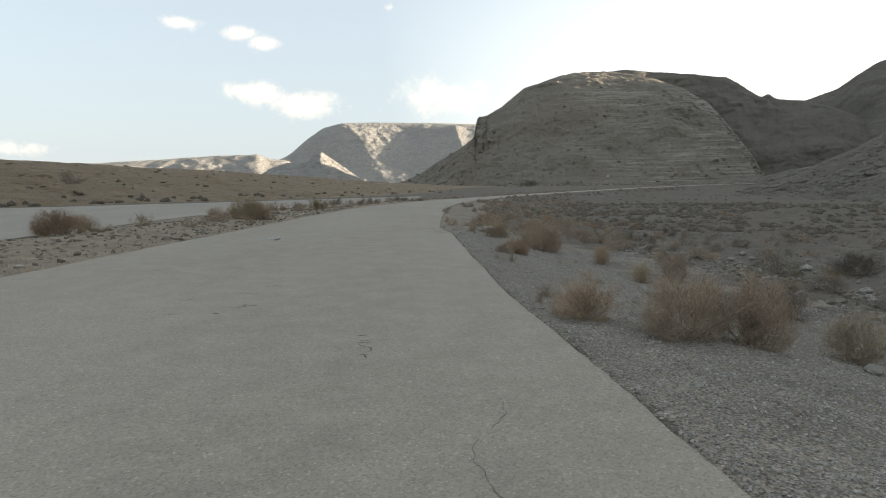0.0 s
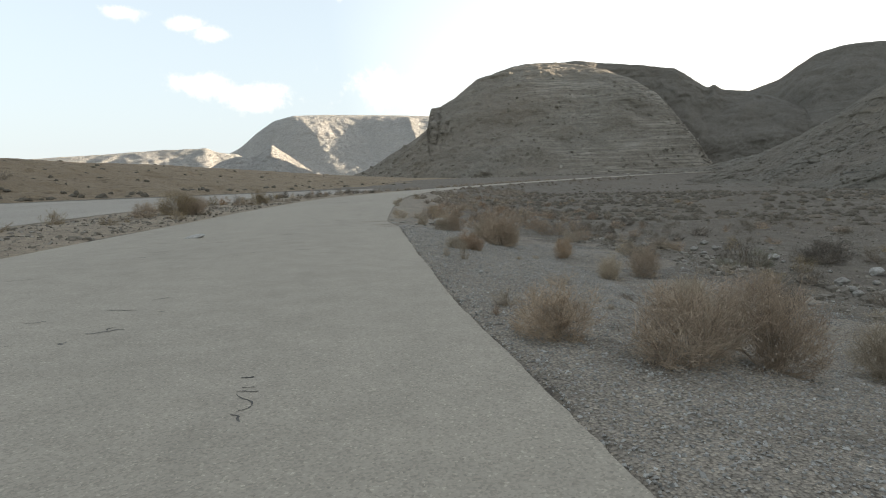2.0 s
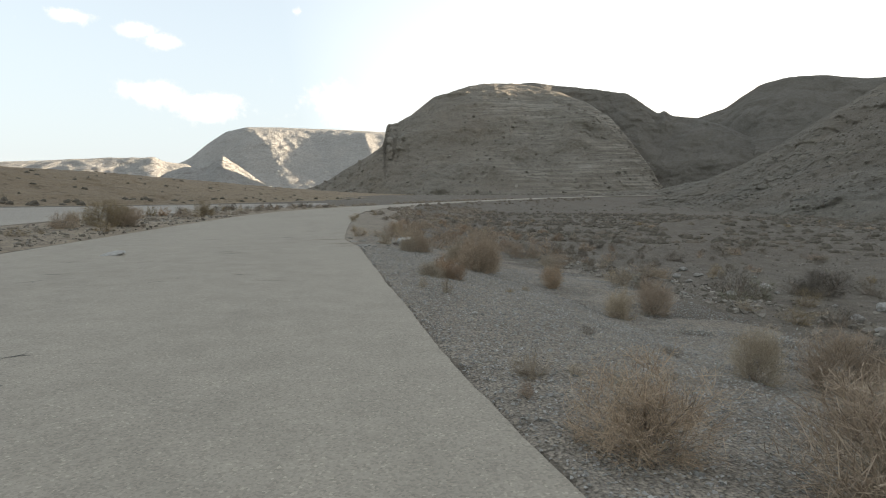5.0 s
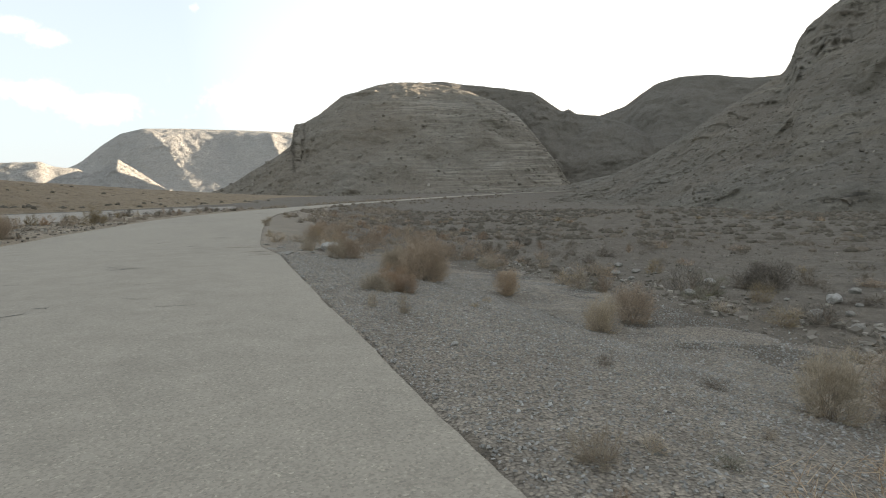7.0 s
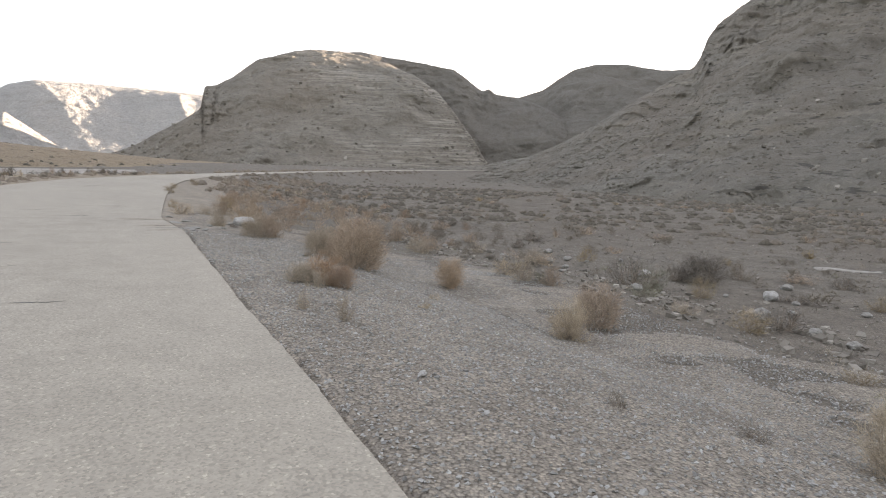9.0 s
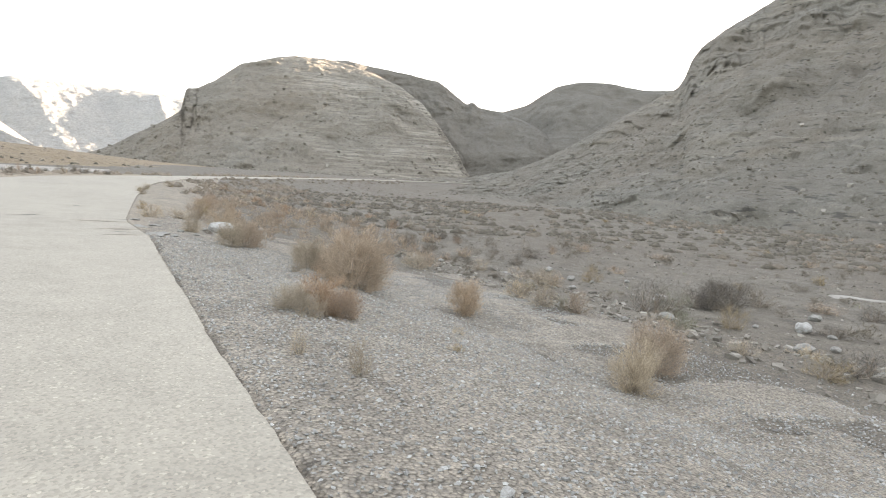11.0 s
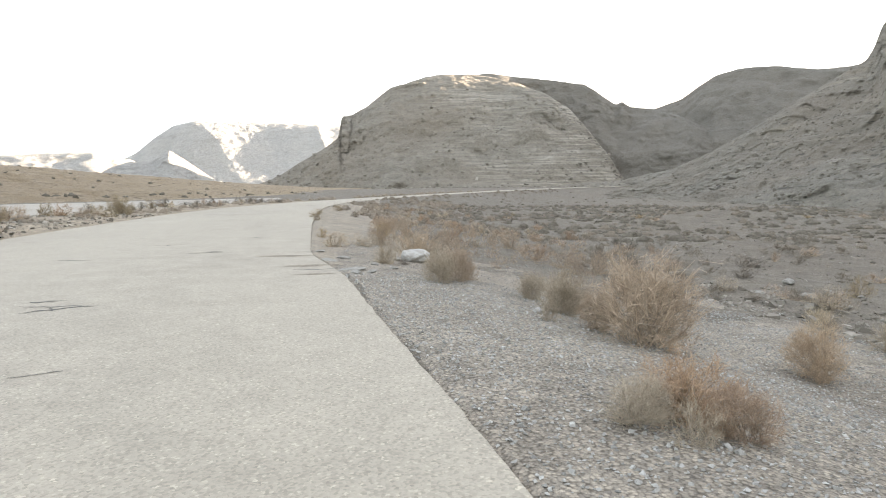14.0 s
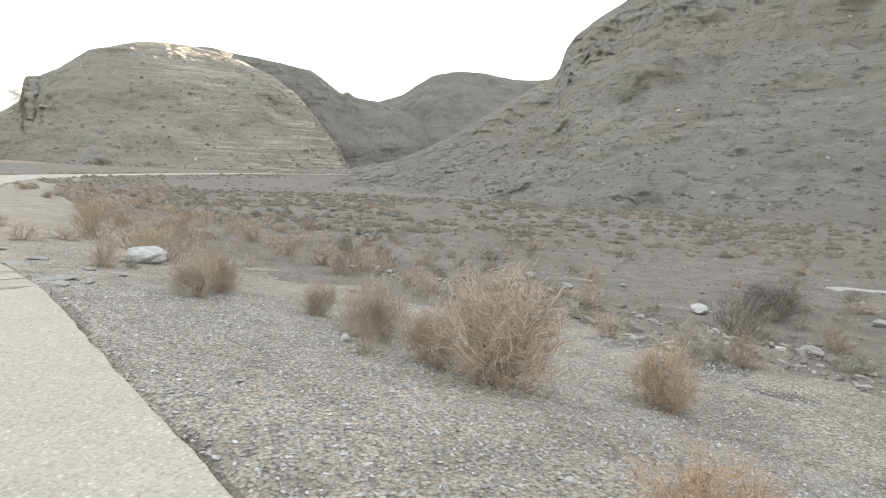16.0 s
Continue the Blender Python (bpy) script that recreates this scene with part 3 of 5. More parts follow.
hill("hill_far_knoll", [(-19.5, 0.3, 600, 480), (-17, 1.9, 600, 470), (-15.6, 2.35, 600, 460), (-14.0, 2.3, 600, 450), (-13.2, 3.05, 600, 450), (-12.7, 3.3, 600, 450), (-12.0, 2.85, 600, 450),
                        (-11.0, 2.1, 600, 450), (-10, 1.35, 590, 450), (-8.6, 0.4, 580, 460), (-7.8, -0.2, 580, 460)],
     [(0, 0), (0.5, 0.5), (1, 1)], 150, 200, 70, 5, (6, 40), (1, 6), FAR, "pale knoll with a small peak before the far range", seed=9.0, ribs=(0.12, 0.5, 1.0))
hill("hill_main", [(-10, -0.2, 560, 500), (-6.5, 0.25, 540, 430), (-4.5, 1.1, 520, 400), (-2.5, 2.3, 510, 385), (-0.7, 3.4, 505, 375), (0.75, 4.45, 505, 365), (0.9, 5.9, 540, 360), (1.15, 6.2, 545, 360),
                   (1.7, 6.2, 550, 355), (3.17, 7.0, 560, 350), (5.1, 8.45, 580, 340), (8, 9.32, 600, 335), (9.5, 9.6, 612, 330), (12, 9.5, 608, 330), (14, 9.2, 600, 331), (16, 8.7, 585, 332), (18, 7.9, 565, 335),
                   (20, 6.7, 540, 340), (21.2, 5.4, 515, 348), (22.3, 4.0, 490, 356), (23.3, 2.6, 472, 364), (24.3, 1.0, 460, 374), (25.4, -0.3, 455, 390)],
     [(0, 0), (0.14, 0.07), (0.32, 0.27), (0.5, 0.55), (0.66, 0.77), (0.8, 0.88), (1, 1)], 260, 420, 150, 3.2, (11, 80), (0.6, 3.8), HILL,
     "large dome-shaped grey hill with horizontal limestone beds and a cliffed end", seed=1.0, ribs=(0.1, 0.3, 2.0), base=0.0, near=(0.8, 0.9), crags=(0.7, 2.2, 2.2, 0.3, 8.0, 0.5))
hill("hill_spur", [(3.5, 5.5, 740, 600), (6, 8.2, 735, 590), (8, 9.2, 730, 580), (10, 9.58, 725, 570), (13.8, 9.5, 715, 560), (17, 9.12, 705, 550), (18.6, 9.0, 700, 545), (19.7, 8.75, 695, 540), (20.5, 8.62, 690, 525), (21.4, 8.5, 690, 510), (23.3, 7.2, 680, 500), (24.0, 6.75, 680, 495), (24.5, 6.98, 680, 490), (25.1, 6.5, 680, 490),
                   (27, 6.25, 670, 495), (29, 5.6, 660, 500), (32, 4.0, 650, 520), (34, 2.0, 650, 540), (36, 0.5, 650, 560)],
     [(0, 0), (0.14, 0.07), (0.32, 0.27), (0.5, 0.55), (0.66, 0.77), (0.8, 0.88), (1, 1)], 200, 300, 90, 4.0, (15, 95), (0.6, 4.2), HILL_DARK,
     "dull rounded shoulder with a small knob behind a bedded hill", seed=11.0, ribs=(0.14, 0.3, -2.0), base=0.0, near=(0.7, 0.75))
hill("hill_back", [(22, 5.0, 800, 600), (25, 5.8, 790, 590), (26.9, 6.2, 780, 580), (29.1, 6.95, 770, 560), (30.4, 7.9, 765, 550), (31.5, 8.6, 760, 545), (33.5, 9.02, 755, 540), (35.9, 8.92, 750, 530),
                   (38.9, 8.47, 745, 520), (40.5, 8.5, 740, 520), (46, 9.2, 740, 520), (60, 9, 740, 520)],
     [(0, 0), (0.3, 0.3), (0.7, 0.75), (1, 1)], 300, 200, 80, 4.5, (14, 80), (0.3, 4.2), HILL_DARK, "dark rounded ridge behind the gap between two hills", seed=3.0, near=(0.67, 0.7))
hill("mountain_right", [(12, -0.5, 330, 240), (17, -0.02, 330, 226), (21, 0.3, 328, 206), (24.5, 0.55, 325, 182), (28, 1.35, 292, 158), (31, 2.7, 262, 134), (34.5, 4.8, 241, 113), (36.8, 6.3, 232, 104),
                        (39.3, 7.8, 234, 96), (40.8, 8.6, 237, 93), (41.3, 9.5, 239, 92), (41.7, 10.9, 240, 91), (42.4, 11.7, 242, 90), (44.5, 13.3, 247, 88), (47, 14.8, 254, 86), (51, 17.5, 260, 84),
                        (58, 21, 273, 83), (68, 23, 280, 81), (80, 24, 280, 81), (95, 24, 273, 83), (112, 22, 260, 88), (130, 16, 247, 106), (150, 6, 221, 144), (165, 0.5, 208, 192)],
     [(0, 0), (0.1, 0.035), (0.25, 0.15), (0.5, 0.4), (0.8, 0.71), (0.9, 0.85), (1, 1)], 260, 560, 170, 3.4, (9, 48), (1.1, 3.2), CLIFF,
     "steep grey mountain of scree and broken rock ledges", seed=4.0, ribs=(0.2, 0.16, -4.0), base=-2.6, ease=3, crags=(41.0, 50.0, 1.2, 0.55, 5.0, 0.8), focus=62)
# added out of sight: blocks the sun from hill_main except its upper left crest
hill("shade_ridge", [(45, 2.0, 1120, 900), (48.6, 4.5, 1110, 890), (49.8, 6.2, 1110, 890), (50.6, 8.2, 1105, 880), (52, 10.2, 1105, 880), (54, 12.0, 1100, 880), (56, 13.6, 1100, 870), (62, 13.8, 1100, 860), (75, 13, 1100, 860), (95, 11, 1100, 860), (120, 5, 1100, 900)],
     [(0, 0), (0.4, 0.35), (1, 1)], 400, 160, 50, 9, (20, 120), (1.0, 9.0), HILL, "unseen ridge added to keep low sun off the bedded hill", seed=8.0, near=(0.8, 0.8))
hill("slope_left", [(-110, 2.0, 190, 150), (-70, 3.4, 150, 100), (-50, 3.1, 135, 88), (-36, 2.68, 130, 88), (-32, 2.45, 140, 92), (-27.6, 2.1, 155, 98), (-22, 1.86, 175, 104), (-18.2, 1.52, 200, 110), (-14.2, 1.2, 225, 118),
                    (-10, 0.82, 260, 130), (-5, 0.45, 300, 145), (-0.7, 0.18, 340, 170), (4, 0.1, 370, 215), (9, 0.15, 380, 250), (14, 0.2, 380, 280), (20, 0.3, 400, 310)],
     [(0, 0), (0.35, 0.42), (0.7, 0.78), (1, 1)], 200, 420, 60, 0.9, (0.9, 16), (0.0, 1.0), BROWN, "low brown gravelly slope dotted with shrubs", seed=5.0, base=0.1)

# pale dusty shoulder between the road's far stretch and the scrub
SH = np.array([[27, -0.05], [29, 0.1], [32, 0.9], [40, 2.1], [52, 3.6], [66, 4.2], [80, 4.0], [95, 3.0], [110, 0.3]])
sy = np.linspace(27, 108, 160)
sw = np.interp(sy, SH[:, 0], SH[:, 1]) + 0.25 * fbm(sy * 0.4, 0 * sy, 3.0, 3)
sx = np.interp(sy, RIGHT[:, 1], RIGHT[:, 0]) - 0.1
ST = np.linspace(0, 1, 12)
SX, SY = sx[:, None] + (np.maximum(sw, 0.0) + 0.14)[:, None] * ST[None], sy[:, None] + 0 * ST[None]
SZ = ground_z(SX.ravel(), SY.ravel()).reshape(SX.shape)
SZ = SZ + 0.016 - 0.05 * (ST[None] > 0.95) - 0.05 * ((SY < 28) | (SY > 107))
thing("road_shoulder", mesh_of("road_shoulder", np.stack([SX, SY, SZ], 2).reshape(-1, 3), grid_faces(160, 12), True), DUST,
      "pale dusty gravel shoulder along the asphalt", "shoulder", "structure")

# beige gravel between the two carriageways
vy = np.linspace(-12, 103, 260)
vt = np.linspace(0, 1, 24)
va = np.interp(vy, LEFT[:, 1], LEFT[:, 0]) + 0.1 + 0.12 * fbm(vy * 0.6, 0 * vy, 12.0, 3)
vb = np.interp(vy, NEAR2[:, 1], NEAR2[:, 0]) - 0.6
VX, VY = va[:, None] * (1 - vt)[None] + vb[:, None] * vt[None], vy[:, None] + 0 * vt[None]
VZ = ground_z(VX.ravel(), VY.ravel()).reshape(VX.shape) + 0.012 + 0.045 * np.sin(vt * math.pi)[None] ** 0.5 - 0.05 * ((VY < -11) | (VY > 102.5)) - 0.06 * (vt[None] > 0.97)
VZ = VZ + 0.02 * np.sin(vt * math.pi)[None] * fbm(VX * 1.2, VY * 1.2, 2.0, 4)
thing("median", mesh_of("median", np.stack([VX, VY, VZ], 2).reshape(-1, 3), grid_faces(260, 24)[:, ::-1], True), VERGE,
      "beige stony gravel median between two carriageways", "ground", "structure")

# ---- cracks and worn spots in the asphalt ----
from mathutils.bvhtree import BVHTree

road_tree = BVHTree.FromPolygons([v.co.copy() for v in road.data.vertices], [tuple(p.vertices) for p in road.data.polygons])


def road_z(x, y):
    hit = road_tree.ray_cast(Vector((x, y, 5)), Vector((0, 0, -1)))[0]
    return hit.z if hit else 0.0


def crack(x, y, heading, length, width, wander, seed, forks=0):
    """A jagged open crack in the asphalt, as a dark ribbon just above it; its inner shade is in the colour."""
    rnd = random.Random(seed)
    n = max(6, int(length / 0.05))
    a = radians(heading)
    verts, faces = [], []
    px, py = x, y
    for i in range(n):
        a += radians(rnd.uniform(-wander, wander)) + 0.35 * (radians(heading) - a)
        px, py = px + math.sin(a) * length / n, py + math.cos(a) * length / n
        w = 0.62 * width * (0.25 + 0.75 * math.sin(math.pi * (i + 0.5) / n)) * rnd.uniform(0.25, 1.6)
        z = road_z(px, py) + 0.004
        cx, cy = math.cos(a) * w / 2, -math.sin(a) * w / 2
        verts += [(px - cx, py - cy, z), (px, py, z - 0.0015), (px + cx, py + cy, z)]
        if i:
            k = 3 * i
            faces += [(k - 3, k - 2, k + 1, k), (k - 2, k - 1, k + 2, k + 1)]
    part("crack", mesh_of("crack", verts, [f[::-1] for f in faces]), CRACK, road)
    for f in range(forks):
        crack(verts[3 * (n // 2)][0], verts[3 * (n // 2)][1], heading + rnd.choice((-55, 60)), length * 0.45, width * 0.7, wander, seed * 7 + f)


# one crooked crack beside the walk, then short open cracks and chips farther across
for k, (x, y, hd, ln, wd) in enumerate(((-0.24, 7.52, -40, 0.24, 0.034), (-0.38, 7.7, 14, 0.55, 0.02), (-0.27, 8.2, -60, 0.24, 0.022), (-0.5, 8.32, 75, 0.14, 0.024), (-0.58, 8.6, 70, 0.14, 0.05))):
    crack(x, y, hd, ln, wd, 40, 100 + k)
for k, (x, y, hd, ln, wd) in enumerate(((-3.95, 11.15, 62, 0.36, 0.06), (-2.85, 10.45, 55, 0.5, 0.055), (-3.25, 11.8, 82, 0.5, 0.04), (-2.85, 12.4, 25, 0.35, 0.045), (-2.5, 11.6, 80, 0.16, 0.05), (-2.9, 10.0, 75, 0.13, 0.07),
                                       (-3.6, 9.9, 60, 0.3, 0.02), (-5.7, 18.1, 80, 0.6, 0.06), (-3.35, 17.8, 20, 0.4, 0.06), (-3.2, 18.5, 30, 0.25, 0.07), (-3.7, 24.4, 85, 0.5, 0.09), (-6.7, 22.0, 82, 0.5, 0.06), (-1.55, 18.2, 85, 0.6, 0.045))):
    crack(x, y, hd, ln, wd, 45, 110 + k, k % 2)
for k, (x, y, hd, ln, wd) in enumerate(((-3.5, 23.6, 70, 0.9, 0.07),
                                       (-3.7, 24.1, 95, 0.8, 0.05), (-3.2, 30.5, 88, 0.9, 0.1), (-5.4, 29.5, 88, 0.8, 0.09), (-4.6, 33.0, 92, 1.0, 0.09), (-2.8, 35.2, 90, 1.1, 0.08))):
    crack(x, y, hd, ln, wd, 30, 140 + k, k % 3)
for k, (x, y, hd, ln, wd) in enumerate(((0.98, 4.2, 8, 1.3, 0.008), (0.92, 5.5, -12, 0.8, 0.008), (-8.3, 54.6, 88, 3.6, 0.22), (-5.6, 54.3, 95, 1.4, 0.16), (-0.75, 27.3, 92, 0.9, 0.09), (-1.2, 30.6, 80, 1.0, 0.1), (-4.4, 75, 90, 3.0, 0.25),
                                       (-2.2, 19.2, 88, 0.45, 0.05), (-5.9, 19.5, 80, 0.6, 0.06), (-6.6, 15.0, 70, 0.7, 0.05), (-2.4, 20.9, 80, 0.4, 0.05), (-4.9, 21.7, 85, 0.5, 0.05))):
    crack(x, y, hd, ln, wd, 24, 170 + k)

# ---- shrubs ----
def prisms(P, R, seed):
    """Three-sided tapering twigs along polylines P (n, k, 3) with radii R (n, k)."""
    rnd = np.random.RandomState(seed)
    n, k, _ = P.shape
    d = P[:, -1] - P[:, 0]
    d /= np.linalg.norm(d, axis=1)[:, None] + 1e-9
    u = np.cross(d, rnd.normal(size=(n, 3)))
    u /= np.linalg.norm(u, axis=1)[:, None] + 1e-9
    v = np.cross(d, u)
    rings = []
    for j in range(3):
        c, s = math.cos(2.0944 * j), math.sin(2.0944 * j)
        rings.append(P + (u * c + v * s)[:, None] * R[..., None])
    V = np.stack(rings, 2).reshape(-1, 3)
    base = (np.arange(n) * k * 3)[:, None, None]
    seg = (np.arange(k - 1) * 3)[None, :, None]
    F = []
    for j in range(3):
        q = np.array([j, (j + 1) % 3, (j + 1) % 3 + 3, j + 3])
        F.append((base + seg + q[None, None]).reshape(-1, 4))
    return V, np.concatenate(F)


def grow(starts, ways, lengths, radii, bend, lift, seed):
    """Curved twigs from starts along ways."""
    rnd = np.random.RandomState(seed)
    n = len(starts)
    side = rnd.normal(size=(n, 3)) * bend
    t = np.array([0, 0.5, 1.0])
    P = starts[:, None] + ways[:, None] * (lengths[:, None] * t)[..., None]
    P = P + (side * lengths[:, None])[:, None] * (t * (1 - t) * 2)[None, :, None]
    P[..., 2] += lift * lengths[:, None] * (t ** 2)[None]
    return P, radii[:, None] * np.array([1.0, 0.75, 0.4])[None]


def branch(P, k, rnd, lo=0.2):
    """k start points and outward ways on each polyline."""
    n = len(P)
    t = rnd.uniform(lo, 1.0, (n, k))
    a, b, c = P[:, 0][:, None], P[:, 1][:, None], P[:, 2][:, None]
    tt = t[..., None]
    s = np.where(tt < 0.5, a + (b - a) * 2 * tt, b + (c - b) * (2 * tt - 1))
    d = (P[:, 2] - P[:, 0])
    d /= np.linalg.norm(d, axis=1)[:, None] + 1e-9
    out = s - np.array([0, 0, 0.05])
    out = out / (np.linalg.norm(out, axis=2)[..., None] + 1e-6)
    w = 0.38 * d[:, None] + 0.75 * rnd.normal(size=(n, k, 3)) + 0.45 * out
    w[..., 2] += 0.08
    w /= np.linalg.norm(w, axis=2)[..., None]
    return s.reshape(-1, 3), w.reshape(-1, 3), t.ravel()


def cushion(seed, size):
    """A lumpy low cushion of packed twigs."""
    th, ph = np.meshgrid(np.linspace(0, 2 * math.pi, 10), np.linspace(0.05, math.pi / 2 + 0.25, 5))
    r = size * (1 + 0.35 * vnoise(4 * np.cos(th) * np.sin(ph) + seed, 4 * np.sin(th) * np.sin(ph), 4 * np.cos(ph)))
    c = np.stack([r * np.sin(ph) * np.cos(th), r * np.sin(ph) * np.sin(th), 1.5 * r * np.cos(ph)], 2).reshape(-1, 3)
    return c, grid_faces(5, 10)


def shrub_meshes(seed, mains, second, third, fourth, thick):
    """Meshes of a unit shrub: the woody stems and the cloud of fine twigs."""
    rnd = np.random.RandomState(seed)
    az_, e = rnd.uniform(0, 2 * math.pi, mains), np.radians(rnd.uniform(8, 85, mains))
    ways = np.stack([np.cos(e) * np.cos(az_), np.cos(e) * np.sin(az_), np.sin(e)], 1)
    starts = np.stack([0.05 * rnd.normal(size=mains), 0.05 * rnd.normal(size=mains), np.full(mains, -0.02)], 1)
    length = rnd.uniform(0.26, 0.42, mains)
    P0, R0 = grow(starts, ways, length, np.full(mains, 0.0085 * thick), 0.55, 0.12, seed + 1)
    s, w, t = branch(P0, second, rnd, 0.15)
    P1, R1 = grow(s, w, rnd.uniform(0.14, 0.27, len(s)), np.full(len(s), 0.0045 * thick), 0.35, 0.1, seed + 2)
    s, w, t = branch(P1, third, rnd, 0.1)
    P2, R2 = grow(s, w, rnd.uniform(0.06, 0.13, len(s)), np.full(len(s), 0.0026 * thick), 0.35, 0.05, seed + 3)
    sets = [(P2[:, ::2], R2[:, ::2])]
    if fourth:
        s, w, t = branch(P2, fourth, rnd, 0.2)
        P3, R3_ = grow(s, w, rnd.uniform(0.035, 0.085, len(s)), np.full(len(s), 0.002 * thick), 0.3, 0.0, seed + 4)
        sets.append((P3[:, ::2], R3_[:, ::2]))
    every = np.concatenate([p.reshape(-1, 3) for p, _ in sets])
    wide = np.percentile(np.abs(every[:, :2]), 96) * 2
    tall = np.percentile(every[:, 2], 98.5)
    sc = np.array([1 / wide, 1 / wide, 1 / tall])

    def fold(groups, name, reach=1.0):
        V, F, o = [], [], 0
        for i, (p, r) in enumerate(groups):
            p = p * sc
            belly = np.interp(p[..., 2], [0, 0.25, 0.55, 0.95, 1.2], [0.8, 1.0, 1.14, 1.22, 1.2])
            p = np.stack([p[..., 0] * belly, p[..., 1] * belly, p[..., 2]], -1)
            off = p[:, -1] - np.array([0, 0, 0.42])
            rho = np.sqrt((off[:, 0] / 0.52) ** 2 + (off[:, 1] / 0.52) ** 2 + (off[:, 2] / 0.58) ** 2)
            keep = rho < reach * (1.0 + 0.2 * rnd.rand(len(rho)))
            p, r = p[keep], r[keep]
            p[..., 2] = np.where(p[..., 2] < 0.012, 0.012 + 0.02 * rnd.rand(*p.shape[:2]), p[..., 2])
            v, f = prisms(p, r * sc[0], seed + 10 + i)
            V.append(v), F.append(f + o)
            o += len(v)
        return mesh_of(name, np.concatenate(V), np.concatenate(F))
    root = P0.copy()
    root[:, 0, 2] = -0.03
    return fold([(root, R0 * 0.8), (P1, R1 * 0.8)], "woody_base", 0.78), fold(sets, "crown")


LOOK = {"tan": TAN, "straw": STRAW, "russet": RUSSET, "olive": OLIVE, "grey": GREY, "sage": SAGE}
WORDS = {"tan": "dry tan shrub of fine twigs", "straw": "dry straw-coloured shrub of fine twigs",
         "russet": "low russet-brown dry shrub", "olive": "olive-brown half-dry thorny shrub", "sage": "grey-green half-dry desert shrub", "grey": "dark grey-brown bare desert shrub"}
KIT = {}


def shrub_kit(tone, level, seed):
    """The two meshes of a kind of shrub, made once and shared."""
    key = (tone, level, seed)
    if key not in KIT:
        KIT[key] = (shrub_meshes(seed, 18, 8, 9, 3, 0.78) if level == 0 else shrub_meshes(seed, 14, 6, 8, 1, 1.15) if level == 1
                    else shrub_meshes(seed, 10, 6, 6, 0, 2.4))
        for me in KIT[key]:
            me.materials.append(BARK if me.name.startswith("woody") and level < 2 else LOOK[tone])
    return KIT[key]


PLACED = []
GR = random.Random(5)


def shrub(x, y, w, h, tone="tan", level=None, z=None, where="on gravel", lean=0.0):
    if level is None:
        level = 0 if y < 27.5 and 0 < x < 7 and w > 0.45 else 1
    stems, twigs = shrub_kit(tone, level, (1, 2, 3)[len(PLACED) % 3] * 13 + level)
    top = new("dry_shrub", None)
    top.empty_display_size = 0.1
    zz = float(ground_z(x, y)[0]) if z is None else z
    top.matrix_world = pose(x, y, zz - 0.01, 0, lean, GR.uniform(0, 360)) @ Matrix.Diagonal((w, w * GR.uniform(0.9, 1.1), h * 1.1, 1))
    size = "large " if h > 0.75 else "small " if h < 0.33 else ""
    tagged(top, f"{size}{WORDS[tone]} {where}", "shrub", "desert shrubs")
    part("woody_base", stems, None, top)
    part("crown", twigs, None, top)
    PLACED.append((x, y))
    return top


# shrubs along the gravel strip beside the road
shrub(2.42, 9.95, 1.02, 0.64, "tan"), shrub(2.1, 11.75, 0.44, 0.28, "straw", 1)
shrub(3.55, 9.15, 1.2, 0.84, "tan"), shrub(4.5, 9.5, 1.1, 0.95, "tan"), shrub(4.05, 9.75, 0.7, 0.66, "straw")
shrub(6.25, 10.2, 0.85, 0.7, "straw"), shrub(7.3, 11.0, 0.8, 0.55, "tan")
shrub(5.15, 13.2, 0.68, 0.66, "straw"), shrub(6.2, 13.2, 1.0, 0.8, "tan"), shrub(6.9, 13.6, 0.7, 0.6, "grey")
shrub(1.88, 17.0, 0.24, 0.34, "straw"), shrub(1.52, 17.58, 0.2, 0.24, "straw"), shrub(3.82, 19.5, 0.22, 0.13, "straw"), shrub(3.2, 18.2, 0.2, 0.1, "olive")
shrub(1.75, 19.5, 0.5, 0.3, "straw"), shrub(2.14, 19.6, 0.72, 0.47, "russet"), shrub(1.92, 19.15, 0.36, 0.27, "straw"), shrub(2.32, 19.25, 0.46, 0.34, "russet", lean=12)
shrub(2.9, 24.0, 0.72, 0.64, "straw"), shrub(3.25, 22.3, 1.12, 0.98, "tan"), shrub(3.0, 22.95, 0.5, 0.5, "tan"), shrub(3.7, 24.3, 0.5, 0.4, "tan"), shrub(3.6, 22.8, 0.7, 0.7, "straw"), shrub(2.5, 23.3, 0.3, 0.3, "straw")
shrub(3.35, 24.9, 0.7, 0.6, "tan"), shrub(3.0, 25.6, 0.5, 0.45, "straw")
shrub(5.15, 22.05, 0.72, 0.6, "tan"), shrub(5.25, 17.9, 0.66, 0.62, "straw"), shrub(6.35, 18.8, 0.92, 0.72, "tan")
shrub(7.55, 23.5, 0.8, 0.56, "straw"), shrub(7.85, 25.2, 0.6, 0.5, "straw"), shrub(8.2, 25.6, 0.5, 0.28, "grey"), shrub(7.9, 23.0, 0.7, 0.48, "tan"), shrub(8.9, 26.6, 0.5, 0.3, "olive")
shrub(1.66, 26.2, 0.55, 0.52, "straw"), shrub(2.0, 26.7, 0.6, 0.56, "tan"), shrub(2.35, 27.1, 0.4, 0.4, "tan"), shrub(0.95, 28.6, 0.66, 0.36, "straw"), shrub(1.35, 28.9, 0.3, 0.14, "grey")
shrub(1.9, 32.6, 1.0, 0.7, "straw"), shrub(1.4, 34.2, 0.9, 0.7, "tan"), shrub(2.5, 33.6, 0.9, 0.6, "tan"), shrub(1.8, 40.0, 1.0, 0.75, "russet"), shrub(2.2, 42.0, 0.9, 0.8, "tan")
